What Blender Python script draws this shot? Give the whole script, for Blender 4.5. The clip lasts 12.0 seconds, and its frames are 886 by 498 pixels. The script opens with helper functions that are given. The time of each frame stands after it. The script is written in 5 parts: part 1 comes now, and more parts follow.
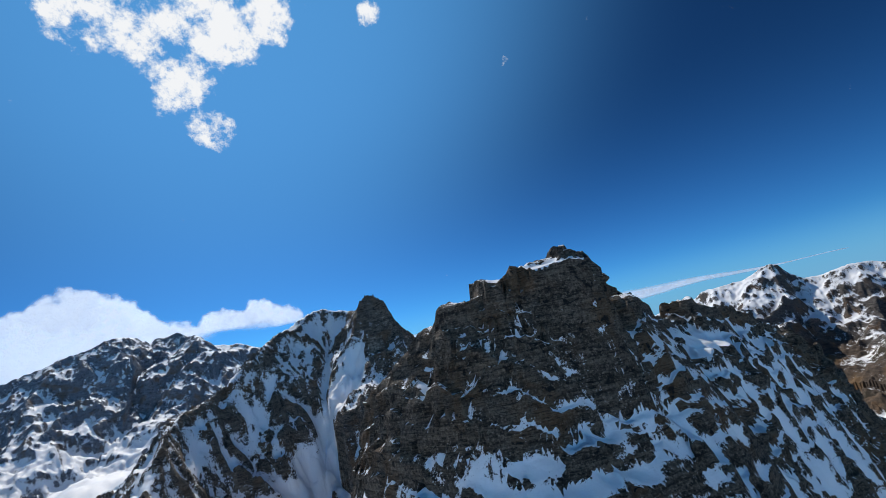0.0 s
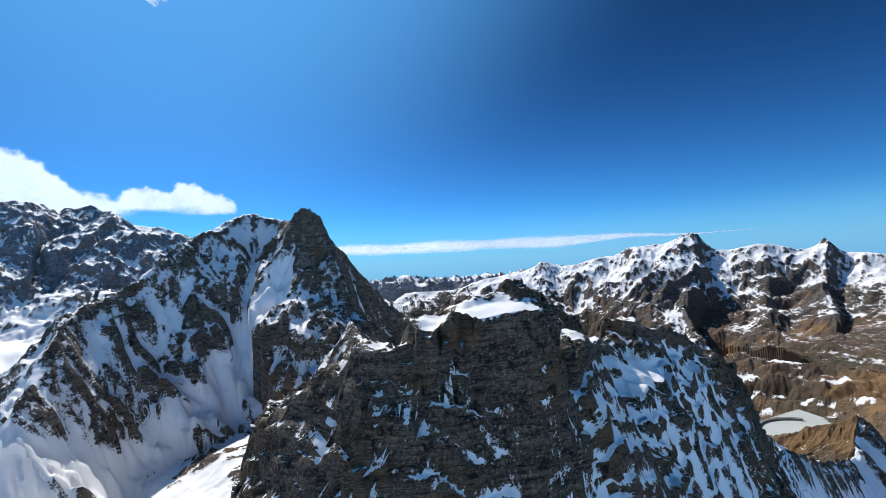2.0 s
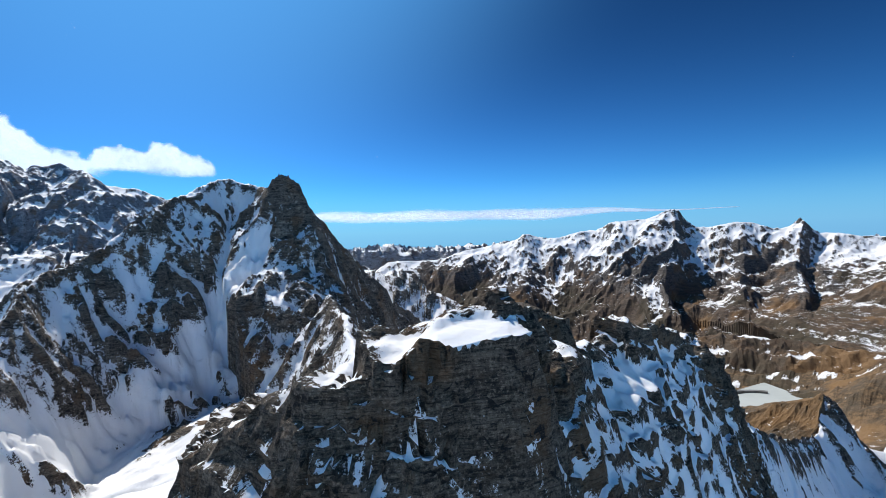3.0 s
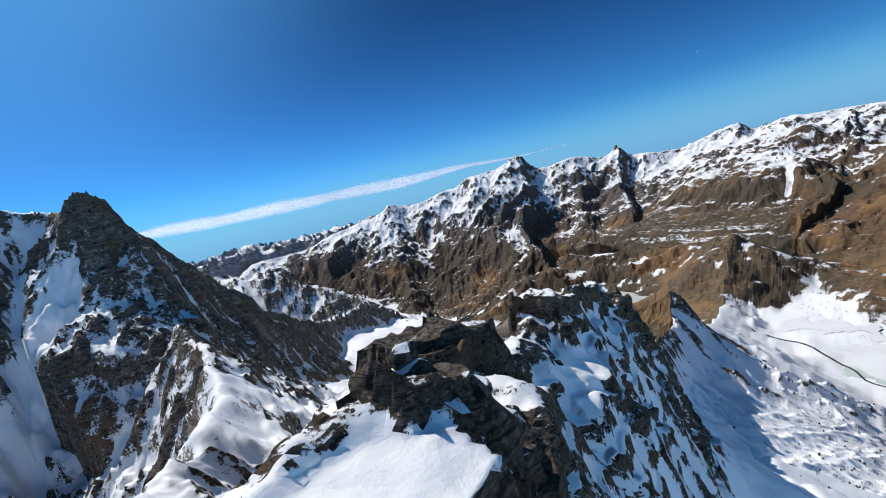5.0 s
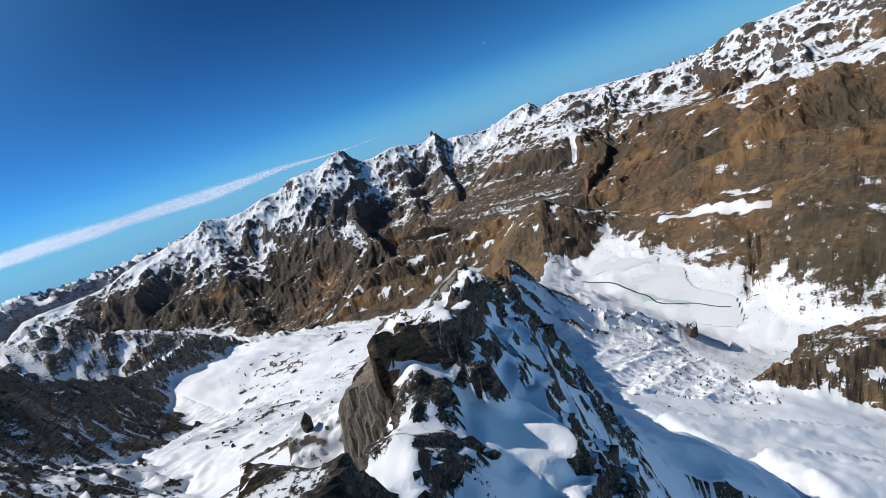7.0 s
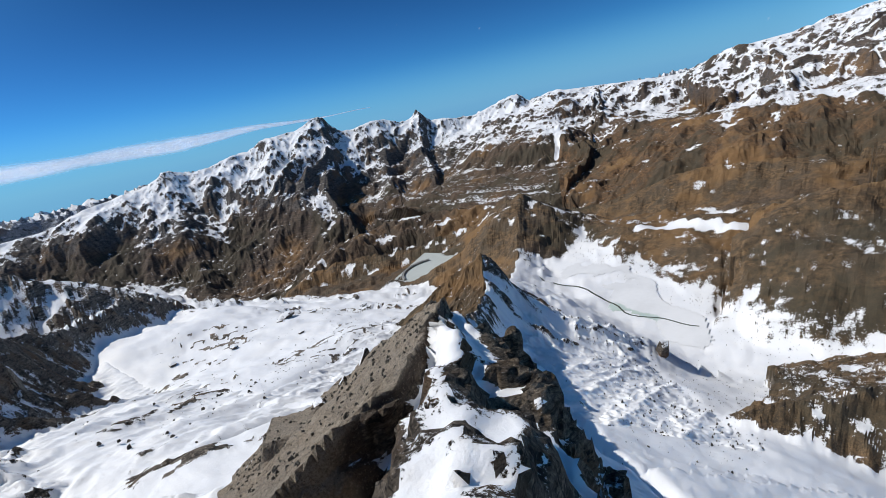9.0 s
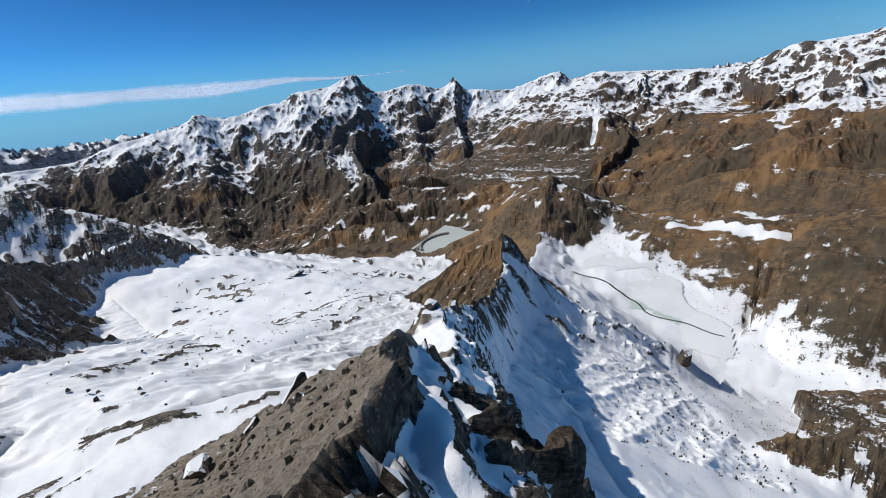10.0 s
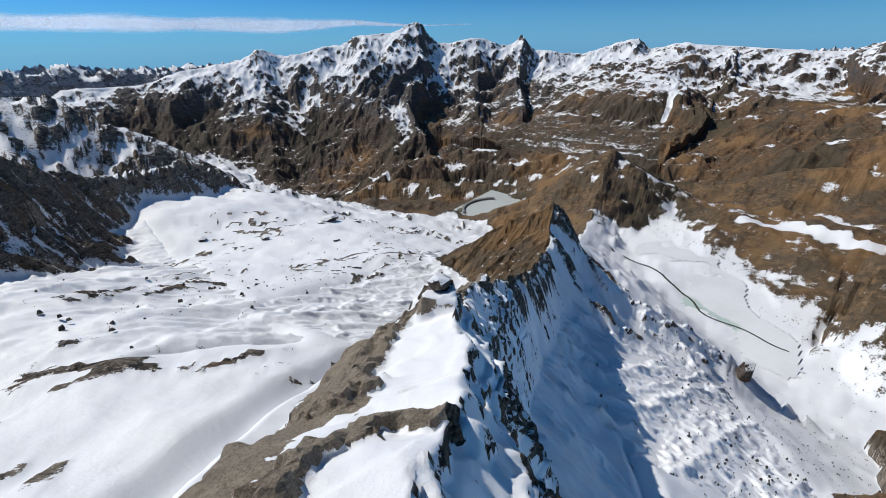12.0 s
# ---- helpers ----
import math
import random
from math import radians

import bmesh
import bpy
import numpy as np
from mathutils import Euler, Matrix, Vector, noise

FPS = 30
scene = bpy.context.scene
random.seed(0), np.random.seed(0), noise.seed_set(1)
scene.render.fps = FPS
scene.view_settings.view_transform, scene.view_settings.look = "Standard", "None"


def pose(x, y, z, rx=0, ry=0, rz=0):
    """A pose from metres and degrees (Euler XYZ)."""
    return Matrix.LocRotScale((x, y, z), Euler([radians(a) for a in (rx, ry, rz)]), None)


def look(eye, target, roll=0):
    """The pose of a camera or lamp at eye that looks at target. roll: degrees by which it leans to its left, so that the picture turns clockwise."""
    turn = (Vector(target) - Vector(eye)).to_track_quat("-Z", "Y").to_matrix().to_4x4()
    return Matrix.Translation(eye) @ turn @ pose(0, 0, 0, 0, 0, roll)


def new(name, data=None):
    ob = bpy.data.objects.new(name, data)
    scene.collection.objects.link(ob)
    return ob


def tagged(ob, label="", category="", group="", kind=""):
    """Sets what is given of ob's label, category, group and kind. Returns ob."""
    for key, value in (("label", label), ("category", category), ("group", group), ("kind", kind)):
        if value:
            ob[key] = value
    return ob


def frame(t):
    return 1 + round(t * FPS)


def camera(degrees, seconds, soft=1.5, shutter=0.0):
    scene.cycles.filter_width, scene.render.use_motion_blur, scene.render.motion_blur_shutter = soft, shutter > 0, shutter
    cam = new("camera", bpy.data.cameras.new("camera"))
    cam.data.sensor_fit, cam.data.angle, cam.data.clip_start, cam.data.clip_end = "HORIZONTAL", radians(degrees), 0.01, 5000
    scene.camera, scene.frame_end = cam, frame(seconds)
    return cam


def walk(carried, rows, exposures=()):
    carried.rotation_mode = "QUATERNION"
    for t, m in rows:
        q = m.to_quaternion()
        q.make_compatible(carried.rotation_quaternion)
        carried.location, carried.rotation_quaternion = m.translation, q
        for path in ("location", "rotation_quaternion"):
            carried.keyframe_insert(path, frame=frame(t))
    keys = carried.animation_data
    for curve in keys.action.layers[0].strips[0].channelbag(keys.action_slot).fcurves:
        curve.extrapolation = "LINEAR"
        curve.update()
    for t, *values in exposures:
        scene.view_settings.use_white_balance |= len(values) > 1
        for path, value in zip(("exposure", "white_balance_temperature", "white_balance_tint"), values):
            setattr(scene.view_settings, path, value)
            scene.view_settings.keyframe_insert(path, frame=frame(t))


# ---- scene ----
cam = camera(89.3, 12.0, soft=0.5)
PATH = [
    (0, (0.0, 0.0, 0.0), (0.125, 1.946, 0.445), -12.1),
    (0.5, (0.457, 2.82, 4.732), (0.649, 4.777, 5.097), -9.2),
    (1, (1.381, 5.81, 9.006), (1.63, 7.776, 9.272), -6.7),
    (1.5, (2.6, 9.135, 12.718), (2.893, 11.107, 12.874), -4.7),
    (2, (3.983, 12.917, 16.131), (4.311, 14.889, 16.19), -3.4),
    (2.5, (5.633, 17.732, 19.051), (5.99, 19.7, 19.027), -2.3),
    (4.5, (14.386, 45.039, 21.158), (15.089, 46.898, 20.939), -8.4),
    (5, (17.035, 51.778, 20.779), (17.94, 53.541, 20.51), -13.2),
    (5.5, (20.102, 58.346, 20.209), (21.218, 59.97, 19.868), -17.9),
    (6, (24.632, 65.571, 18.961), (25.905, 67.057, 18.55), -21.0),
    (6.5, (30.027, 72.698, 17.32), (31.39, 74.087, 16.86), -21.3),
    (7, (36.581, 79.826, 15.317), (37.995, 81.153, 14.827), -19.6),
    (7.5, (43.948, 86.702, 13.149), (45.394, 87.986, 12.639), -17.7),
    (9.5, (84.316, 119.814, 3.237), (85.748, 121.058, 2.603), -9.7),
    (10, (97.194, 129.011, -2.343), (98.563, 130.296, -3.033), -6.5),
    (10.5, (108.914, 138.304, -8.45), (110.17, 139.656, -9.221), -1.9),
    (11, (118.317, 145.847, -14.118), (119.488, 147.241, -14.946), 0.7),
    (11.5, (124.909, 151.32, -17.952), (126.074, 152.715, -18.788), 0.1),
    (12, (131.381, 157.556, -22.256), (132.569, 158.935, -23.084), -1.3),
]
walk(cam, [(t, look(eye, target, roll)) for t, eye, target, roll in PATH],
     [(0, 0.0), (1, 0.18), (2.5, 0.38), (5, 0.2), (7, 0.08), (9.5, 0.0), (12, -0.1)])

# ---------------------------------------------------------------- world, sun
SUN_AZ, SUN_EL = -22.0, 47.0          # degrees: azimuth from +y towards +x, elevation
world = bpy.data.worlds.new("sky")
scene.world = world
world.use_nodes = True
wn = world.node_tree.nodes
sky_tex = wn.new("ShaderNodeTexSky")
sky_tex.sky_type = "NISHITA"
sky_tex.sun_disc = False
sky_tex.sun_elevation = radians(SUN_EL)
sky_tex.sun_rotation = radians(SUN_AZ)
sky_tex.altitude = 3000
sky_tex.air_density = 1.0
sky_tex.dust_density = 0.35
sky_tex.ozone_density = 6.0
# thin, very dry air: a deeper, bluer sky than at sea level
deep = wn.new("ShaderNodeMix")
deep.data_type, deep.blend_type = "RGBA", "MULTIPLY"
deep.inputs[0].default_value = 1.0
deep.inputs[7].default_value = (0.37, 0.87, 1.04, 1)
depth = wn.new("ShaderNodeGamma")
depth.inputs[1].default_value = 1.35
world.node_tree.links.new(sky_tex.outputs[0], depth.inputs[0])
world.node_tree.links.new(depth.outputs[0], deep.inputs[6])


def sky_math(op, a, b=None, c=None):
    n = wn.new("ShaderNodeMath")
    n.operation = op
    for socket, value in zip(n.inputs, (a, b, c)):
        if isinstance(value, bpy.types.NodeSocket):
            world.node_tree.links.new(value, socket)
        elif value is not None:
            socket.default_value = value
    return n.outputs[0]


def sky_near(azimuth, height, outer, inner):
    """1 within the inner angle round a direction of the sky, 0 past the outer one."""
    n = wn.new("ShaderNodeVectorMath")
    n.operation = "DOT_PRODUCT"
    world.node_tree.links.new(sky_way.outputs["Generated"], n.inputs[0])
    n.inputs[1].default_value = (math.sin(radians(azimuth)) * math.cos(radians(height)), math.cos(radians(azimuth)) * math.cos(radians(height)), math.sin(radians(height)))
    m = wn.new("ShaderNodeMapRange")
    m.interpolation_type = "SMOOTHSTEP"
    world.node_tree.links.new(n.outputs["Value"], m.inputs[0])
    m.inputs[1].default_value, m.inputs[2].default_value = math.cos(radians(outer)), math.cos(radians(inner))
    return m.outputs[0]


sky_way = wn.new("ShaderNodeTexCoord")
aureole = sky_math("POWER", sky_near(SUN_AZ, SUN_EL, 58, 0), 2.3)
puffs = wn.new("ShaderNodeTexNoise")
world.node_tree.links.new(sky_way.outputs["Generated"], puffs.inputs["Vector"])
puffs.inputs["Scale"].default_value, puffs.inputs["Detail"].default_value, puffs.inputs["Roughness"].default_value = 21.0, 12, 0.68
spread = 0.0
for azimuth, height, outer in ((-36, 41, 6), (-30, 39, 5.5), (-26, 35, 4.8), (-23.2, 30.5, 3.6), (-20, 39.5, 5), (-14.5, 41.5, 4), (-24, 45, 7), (0, 41.5, 2.2)):
    spread = sky_math("MAXIMUM", spread, sky_near(azimuth, height, outer, 0.5))
veil = sky_math("MULTIPLY_ADD", spread, 0.34, sky_math("MULTIPLY", puffs.outputs[0], 1.0))
wisp = wn.new("ShaderNodeMapRange")
wisp.interpolation_type = "SMOOTHSTEP"
world.node_tree.links.new(veil, wisp.inputs[0])
wisp.inputs[1].default_value, wisp.inputs[2].default_value = 0.68, 0.86
bright = wn.new("ShaderNodeMix")
bright.data_type, bright.blend_type = "RGBA", "ADD"
world.node_tree.links.new(sky_math("MULTIPLY", aureole, 0.55), bright.inputs[0])
bright.inputs[0].default_value = 1.0
# the sky darkens towards the zenith
height = wn.new("ShaderNodeSeparateXYZ")
world.node_tree.links.new(sky_way.outputs["Generated"], height.inputs[0])
zenith = wn.new("ShaderNodeMapRange")
zenith.interpolation_type = "SMOOTHSTEP"
world.node_tree.links.new(height.outputs[2], zenith.inputs[0])
zenith.inputs[1].default_value, zenith.inputs[2].default_value, zenith.inputs[3].default_value, zenith.inputs[4].default_value = 0.02, 0.46, 0.80, 0.42
darker = wn.new("ShaderNodeVectorMath")
darker.operation = "SCALE"
world.node_tree.links.new(deep.outputs[2], darker.inputs[0])
world.node_tree.links.new(zenith.outputs[0], darker.inputs[3])
world.node_tree.links.new(darker.outputs[0], bright.inputs[6])
bright.inputs[7].default_value = (2.5, 8.8, 17.5, 1)
# pale haze low over the horizon
low = wn.new("ShaderNodeMapRange")
low.interpolation_type = "SMOOTHSTEP"
world.node_tree.links.new(height.outputs[2], low.inputs[0])
low.inputs[1].default_value, low.inputs[2].default_value, low.inputs[3].default_value, low.inputs[4].default_value = -0.01, 0.11, 0.75, 0.0
haze = wn.new("ShaderNodeMix")
haze.data_type = "RGBA"
world.node_tree.links.new(low.outputs[0], haze.inputs[0])
cumuli = wn.new("ShaderNodeMix")
cumuli.data_type = "RGBA"
world.node_tree.links.new(wisp.outputs[0], cumuli.inputs[0])
world.node_tree.links.new(bright.outputs[2], cumuli.inputs[6])
cumuli.inputs[7].default_value = (16.5, 16.8, 17.2, 1)
world.node_tree.links.new(cumuli.outputs[2], haze.inputs[6])
haze.inputs[7].default_value = (2.8, 7.0, 12.6, 1)
# backscatter in the sky opposite the sun, boosted out of view to fill shade
from_sun = wn.new("ShaderNodeVectorMath")
from_sun.operation = "DOT_PRODUCT"
world.node_tree.links.new(sky_way.outputs["Generated"], from_sun.inputs[0])
from_sun.inputs[1].default_value = (math.sin(radians(SUN_AZ)) * math.cos(radians(SUN_EL)), math.cos(radians(SUN_AZ)) * math.cos(radians(SUN_EL)), math.sin(radians(SUN_EL)))
back = wn.new("ShaderNodeMapRange")
back.interpolation_type = "SMOOTHSTEP"
world.node_tree.links.new(from_sun.outputs["Value"], back.inputs[0])
back.inputs[1].default_value, back.inputs[2].default_value, back.inputs[3].default_value, back.inputs[4].default_value = -0.75, -0.2, 3.2, 1.0
behind = wn.new("ShaderNodeVectorMath")
behind.operation = "SCALE"
world.node_tree.links.new(haze.outputs[2], behind.inputs[0])
world.node_tree.links.new(back.outputs[0], behind.inputs[3])
world.node_tree.links.new(behind.outputs[0], wn["Background"].inputs[0])
wn["Background"].inputs[1].default_value = 0.054

sun_dir = Vector((math.sin(radians(SUN_AZ)) * math.cos(radians(SUN_EL)),
                  math.cos(radians(SUN_AZ)) * math.cos(radians(SUN_EL)),
                  math.sin(radians(SUN_EL))))
sun_data = bpy.data.lights.new("sun", "SUN")
sun_data.energy = 3.7
sun_data.angle = radians(0.5)
sun_data.color = (1.0, 0.95, 0.88)
sun = new("sun", sun_data)
sun.matrix_world = look(sun_dir * 900, (0, 0, 0))


# ---------------------------------------------------------------- noise in numpy
def hash2(ix, iy, seed):
    h = (ix.astype(np.uint32) * np.uint32(374761393) + iy.astype(np.uint32) * np.uint32(668265263)
         + np.uint32(seed * 974634 % 4294967291))
    h = (h ^ (h >> np.uint32(13))) * np.uint32(1274126177)
    h = (h ^ (h >> np.uint32(16))) * np.uint32(2246822519)
    return h ^ (h >> np.uint32(15))


def perlin(x, y, seed=0):
    """Gradient noise, about -1 to 1."""
    fx, fy = np.floor(x), np.floor(y)
    ix, iy = fx.astype(np.int64), fy.astype(np.int64)
    u, v = (x - fx).astype(np.float32), (y - fy).astype(np.float32)
    su, sv = u * u * u * (u * (u * 6 - 15) + 10), v * v * v * (v * (v * 6 - 15) + 10)

    def corner(dx, dy):
        a = (hash2(ix + dx, iy + dy, seed) & np.uint32(1023)).astype(np.float32) * np.float32(2 * math.pi / 1024)
        return np.cos(a) * (u - dx) + np.sin(a) * (v - dy)

    top = corner(0, 0) * (1 - su) + corner(1, 0) * su
    low = corner(0, 1) * (1 - su) + corner(1, 1) * su
    return 1.45 * (top * (1 - sv) + low * sv)


def fbm(x, y, octaves=5, seed=0, gain=0.5):
    total, amp = 0.0, 1.0
    for n in range(octaves):
        total = total + amp * perlin(x * 2.03 ** n + 17.3 * n, y * 2.03 ** n - 9.1 * n, seed + n)
        amp *= gain
    return total


def ridged(x, y, octaves=5, seed=0, gain=0.5):
    """Sharp crests at 1, hollows towards 0."""
    total, amp, weight, norm = 0.0, 1.0, 1.0, 0.0
    for n in range(octaves):
        s = 1 - np.abs(perlin(x * 2.07 ** n + 31.7 * n, y * 2.07 ** n + 5.3 * n, seed + n))
        s = s * s * weight
        total, norm = total + amp * s, norm + amp
        weight = np.clip(s * 1.6, 0, 1)
        amp *= gain
    return total / norm


def cells(x, y, seed=0):
    """Voronoi blocks: a random level for each block, and the distance to its border."""
    ix, iy = np.floor(x).astype(np.int64), np.floor(y).astype(np.int64)
    best = np.full(x.shape, 9.0, np.float32)
    second = np.full(x.shape, 9.0, np.float32)
    level = np.zeros(x.shape, np.float32)
    for dx in (-1, 0, 1):
        for dy in (-1, 0, 1):
            h = hash2(ix + dx, iy + dy, seed)
            px = ix + dx + (h & np.uint32(255)).astype(np.float32) / 255
            py = iy + dy + ((h >> np.uint32(8)) & np.uint32(255)).astype(np.float32) / 255
            d = np.hypot(px - x, py - y).astype(np.float32)
            lev = ((h >> np.uint32(16)) & np.uint32(255)).astype(np.float32) / 255
            near = d < best
            second = np.where(near, best, np.minimum(second, d))
            level = np.where(near, lev, level)
            best = np.where(near, d, best)
    return level, second - best


def smooth(a, b, x):
    t = np.clip((x - a) / (b - a), 0, 1)
    return t * t * (3 - 2 * t)


def smax(a, b, k):
    return 0.5 * (a + b + np.sqrt((a - b) ** 2 + k * k))


def smin(a, b, k):
    return -smax(-a, -b, k)


def spline(points, step):
    """A smooth line through the given places, as an array of x, y, z."""
    p = np.array(points, float)
    p = np.vstack([2 * p[0] - p[1], p, 2 * p[-1] - p[-2]])
    out = []
    for a, b, c, d in zip(p, p[1:], p[2:], p[3:]):
        n = max(2, int(np.linalg.norm(c - b) / step))
        t = np.linspace(0, 1, n, endpoint=False)[:, None]
        line = 0.5 * (2 * b + (c - a) * t + (2 * a - 5 * b + 4 * c - d) * t ** 2 + (3 * b - a - 3 * c + d) * t ** 3)
        lin = b + (c - b) * t
        out.append(0.6 * line + 0.4 * lin)
    return np.vstack([*out, p[-2:-1]])


def along(x, y, line):
    """For each place: distance to the line, side (+1 left of its way, -1 right), length along it, height of it."""
    x32, y32 = x.astype(np.float32), y.astype(np.float32)
    best = np.full(x.shape, 1e12, np.float32)
    which, part = np.zeros(x.shape, np.int32), np.zeros(x.shape, np.float32)
    step = np.diff(line[:, :2], axis=0)
    l2 = (step ** 2).sum(1)
    for k in range(len(step)):
        ax, ay, dx, dy = (np.float32(v) for v in (*line[k, :2], *step[k]))
        ex, ey = x32 - ax, y32 - ay
        t = np.clip((ex * dx + ey * dy) * np.float32(1 / l2[k]), 0, 1)
        q = (ex - t * dx) ** 2 + (ey - t * dy) ** 2
        near = q < best
        np.copyto(best, q, where=near)
        np.copyto(part, t, where=near)
        which[near] = k
    size = np.sqrt(l2)
    run = (np.cumsum(size) - size)[which] + part * size[which]
    side = np.sign(step[which, 0] * (y - line[which, 1]) - step[which, 1] * (x - line[which, 0]))
    return np.sqrt(best).astype(float), side, run, line[which, 2] + part * (line[which + 1, 2] - line[which, 2])


def blur(a, n):
    """A box blur by n cells each way."""
    for axis in (0, 1):
        pad = [(n + 1, n) if k == axis else (0, 0) for k in (0, 1)]
        c = np.cumsum(np.pad(a, pad, mode="edge"), axis)
        a = (np.take(c, range(2 * n + 1, c.shape[axis]), axis) - np.take(c, range(0, c.shape[axis] - 2 * n - 1), axis)) / (2 * n + 1)
    return a


def stripes(x, y, ax, ay, seed):
    """Waves of length one across the direction given at each place: cosine and sine."""
    ix, iy = np.floor(x).astype(np.int64), np.floor(y).astype(np.int64)
    cs, sn = np.zeros(x.shape, np.float32), np.zeros(x.shape, np.float32)
    for dx in (-1, 0, 1):
        for dy in (-1, 0, 1):
            h = hash2(ix + dx, iy + dy, seed)
            vx = (x - ix - dx - 0.25 - (h & np.uint32(255)).astype(np.float32) / 510).astype(np.float32)
            vy = (y - iy - dy - 0.25 - ((h >> np.uint32(8)) & np.uint32(255)).astype(np.float32) / 510).astype(np.float32)
            w = np.maximum(0, 1 - (vx * vx + vy * vy) / 1.6) ** 2
            a = 2 * math.pi * (vx * ax + vy * ay)
            cs, sn = cs + w * np.cos(a), sn + w * np.sin(a)
    k = np.maximum(np.hypot(cs, sn), 0.25)
    return cs / k, sn / k


def slope_of(x, y, z):
    """How fast the land over a grid of places rises towards x and towards y."""
    (xu, xv), (yu, yv), (zu, zv) = np.gradient(x), np.gradient(y), np.gradient(z)
    det = xu * yv - xv * yu
    return (zu * yv - zv * yu) / det, (xu * zv - xv * zu) / det


def gullied(x, y, z, size, octaves, depth, soft, where=1.0, seed=200):
    """Cuts branching gullies that run down the slopes. Gives the heights, and 1 on the ribs, -1 in the gullies."""
    zx, zy = slope_of(x, y, blur(z, soft))
    ribs, total = np.zeros(z.shape), 0.0
    for n in range(octaves):
        steep = np.hypot(zx, zy) + 1e-6
        ax, ay = -zy / steep, zx / steep
        cs, sn = stripes(x / size, y / size, ax, ay, seed + n)
        a = depth * size * np.minimum(steep, 0.9) * where
        z = z + a * (0.75 - 2 * np.sqrt(np.maximum(1 - cs, 0) / 2))
        zx, zy = zx - 1.6 * a * sn * 2 * math.pi / size * ax, zy - 1.6 * a * sn * 2 * math.pi / size * ay
        ribs, total = ribs + cs, total + 1
        size *= 0.52
    return z, ribs / total * where


# ---------------------------------------------------------------- the lie of the land
# Crests, as x, y, z along their way.
MAIN = spline([(-9, 148, -24), (-12, 125, -15), (-13.5, 105, -9), (-12.5, 88, -7), (-7, 78, -2), (-0.5, 72, 3), (5.5, 68.3, 6.5), (11, 68, 7.5), (24, 73, 9), (33, 86, 5),
               (38, 92, 4.2), (50, 101, -1.5), (63, 110, -2.8), (84, 122.6, -7.6), (93, 128.5, -9.8), (99.5, 135, -12.2), (107, 140, -14.6), (115.5, 149, -21.3),
               (121, 156, -26.5), (124, 158.5, -31), (127.5, 162, -41), (136, 168, -43.5), (147, 175, -47), (161, 188.5, -56.5), (175, 205.5, -61.5), (188, 217, -74), (206, 234, -82),
               (228, 250, -97), (290, 288, -130), (360, 326, -162), (440, 374, -190)], 6)
SPIRE = spline([(430, 366, -192), (462, 387, -180), (480, 398, -163), (500, 408, -190), (540, 425, -222), (620, 470, -262),
                (800, 560, -345), (1000, 650, -372), (1140, 715, -318), (1271, 765, -295), (1350, 815, -318),
                (1500, 900, -362), (1640, 1130, -420), (1568, 1398, -421), (1402, 1568, -435), (1157, 1635, -459), (960, 1640, -530)], 18)
TWIN = spline([(-235, 300, -120), (-232, 345, -70), (-254, 440, -14), (-238, 505, 10), (-200, 580, 62), (-168, 650, 94),
               (-150, 674, 99), (-113, 655, 89), (-92, 622, 82), (-80, 607, 90), (-60, 604, 86), (-38, 614, 50), (2, 636, 0), (40, 664, -50),
               (75, 730, -95), (150, 880, -165), (250, 1010, -195), (335, 1112, -216), (540, 1258, -380), (640, 1300, -470)], 12)
COL = spline([(-12, 125, -15), (-8, 150, -24), (0, 190, -32), (2, 240, -42), (6, 306, -50), (-6, 400, -42), (-20, 440, -34)], 10)
SPUR = spline([(40, 664, -60), (60, 620, -134), (88, 598, -164), (118, 590, -184), (142, 640, -224)], 12)
SNOWY = spline([(-260, 1560, -60), (-60, 1480, -95), (100, 1445, -102), (155, 1430, -106), (240, 1400, -160), (380, 1330, -250), (480, 1300, -330)], 30)
BUTTRESS = spline([(425, 160, -280), (402, 131, -246), (424, 85, -240), (450, 20, -238), (490, -60, -225)], 20)
MASSIF = spline([(-2900, 1900, 150), (-2027, 2212, 290), (-1667, 2494, 440), (-1580, 2560, 390), (-1480, 2623, 433), (-1220, 2533, 320), (-976, 2639, 255), (-700, 2900, 60), (-300, 3200, -180), (100, 3500, -230)], 60)
RANGE = spline([(129, 3357, -290), (313, 3352, -205), (622, 3319, -195), (773, 3292, -135), (1069, 3216, -90), (1230, 3162, -25), (1377, 3104, -66), (1568, 3016, -17), (1691, 2950, -12), (1817, 2876, 36), (1968, 2777, 59), (2119, 2664, 116), (2182, 2613, 24), (2278, 2529, -12), (2422, 2391, 10), (2485, 2324, -33), (2578, 2219, 34), (2637, 2146, -53), (2831, 1874, -92), (2970, 1633, -12), (3005, 1562, -77), (3085, 1386, -54)], 40)
EASTERN = spline([(3085, 1386, -54), (3186, 1107, -66), (3200, 800, -90), (3260, 640, -89), (3290, 430, -15), (3300, 280, -5), (3310, 100, 10), (3350, -150, 70), (3400, -500, 140)], 40)
BROWN = spline([(2700, 900, -330), (2420, 650, -300), (2330, 420, -245), (2320, 300, -240), (2350, 50, -220), (2400, -300, -180)], 40)
BROWN_NEAR = spline([(1230, 375, -418), (1330, 200, -372), (1290, 60, -338), (1200, 0, -288), (1270, -180, -225), (1380, -450, -120)], 30)

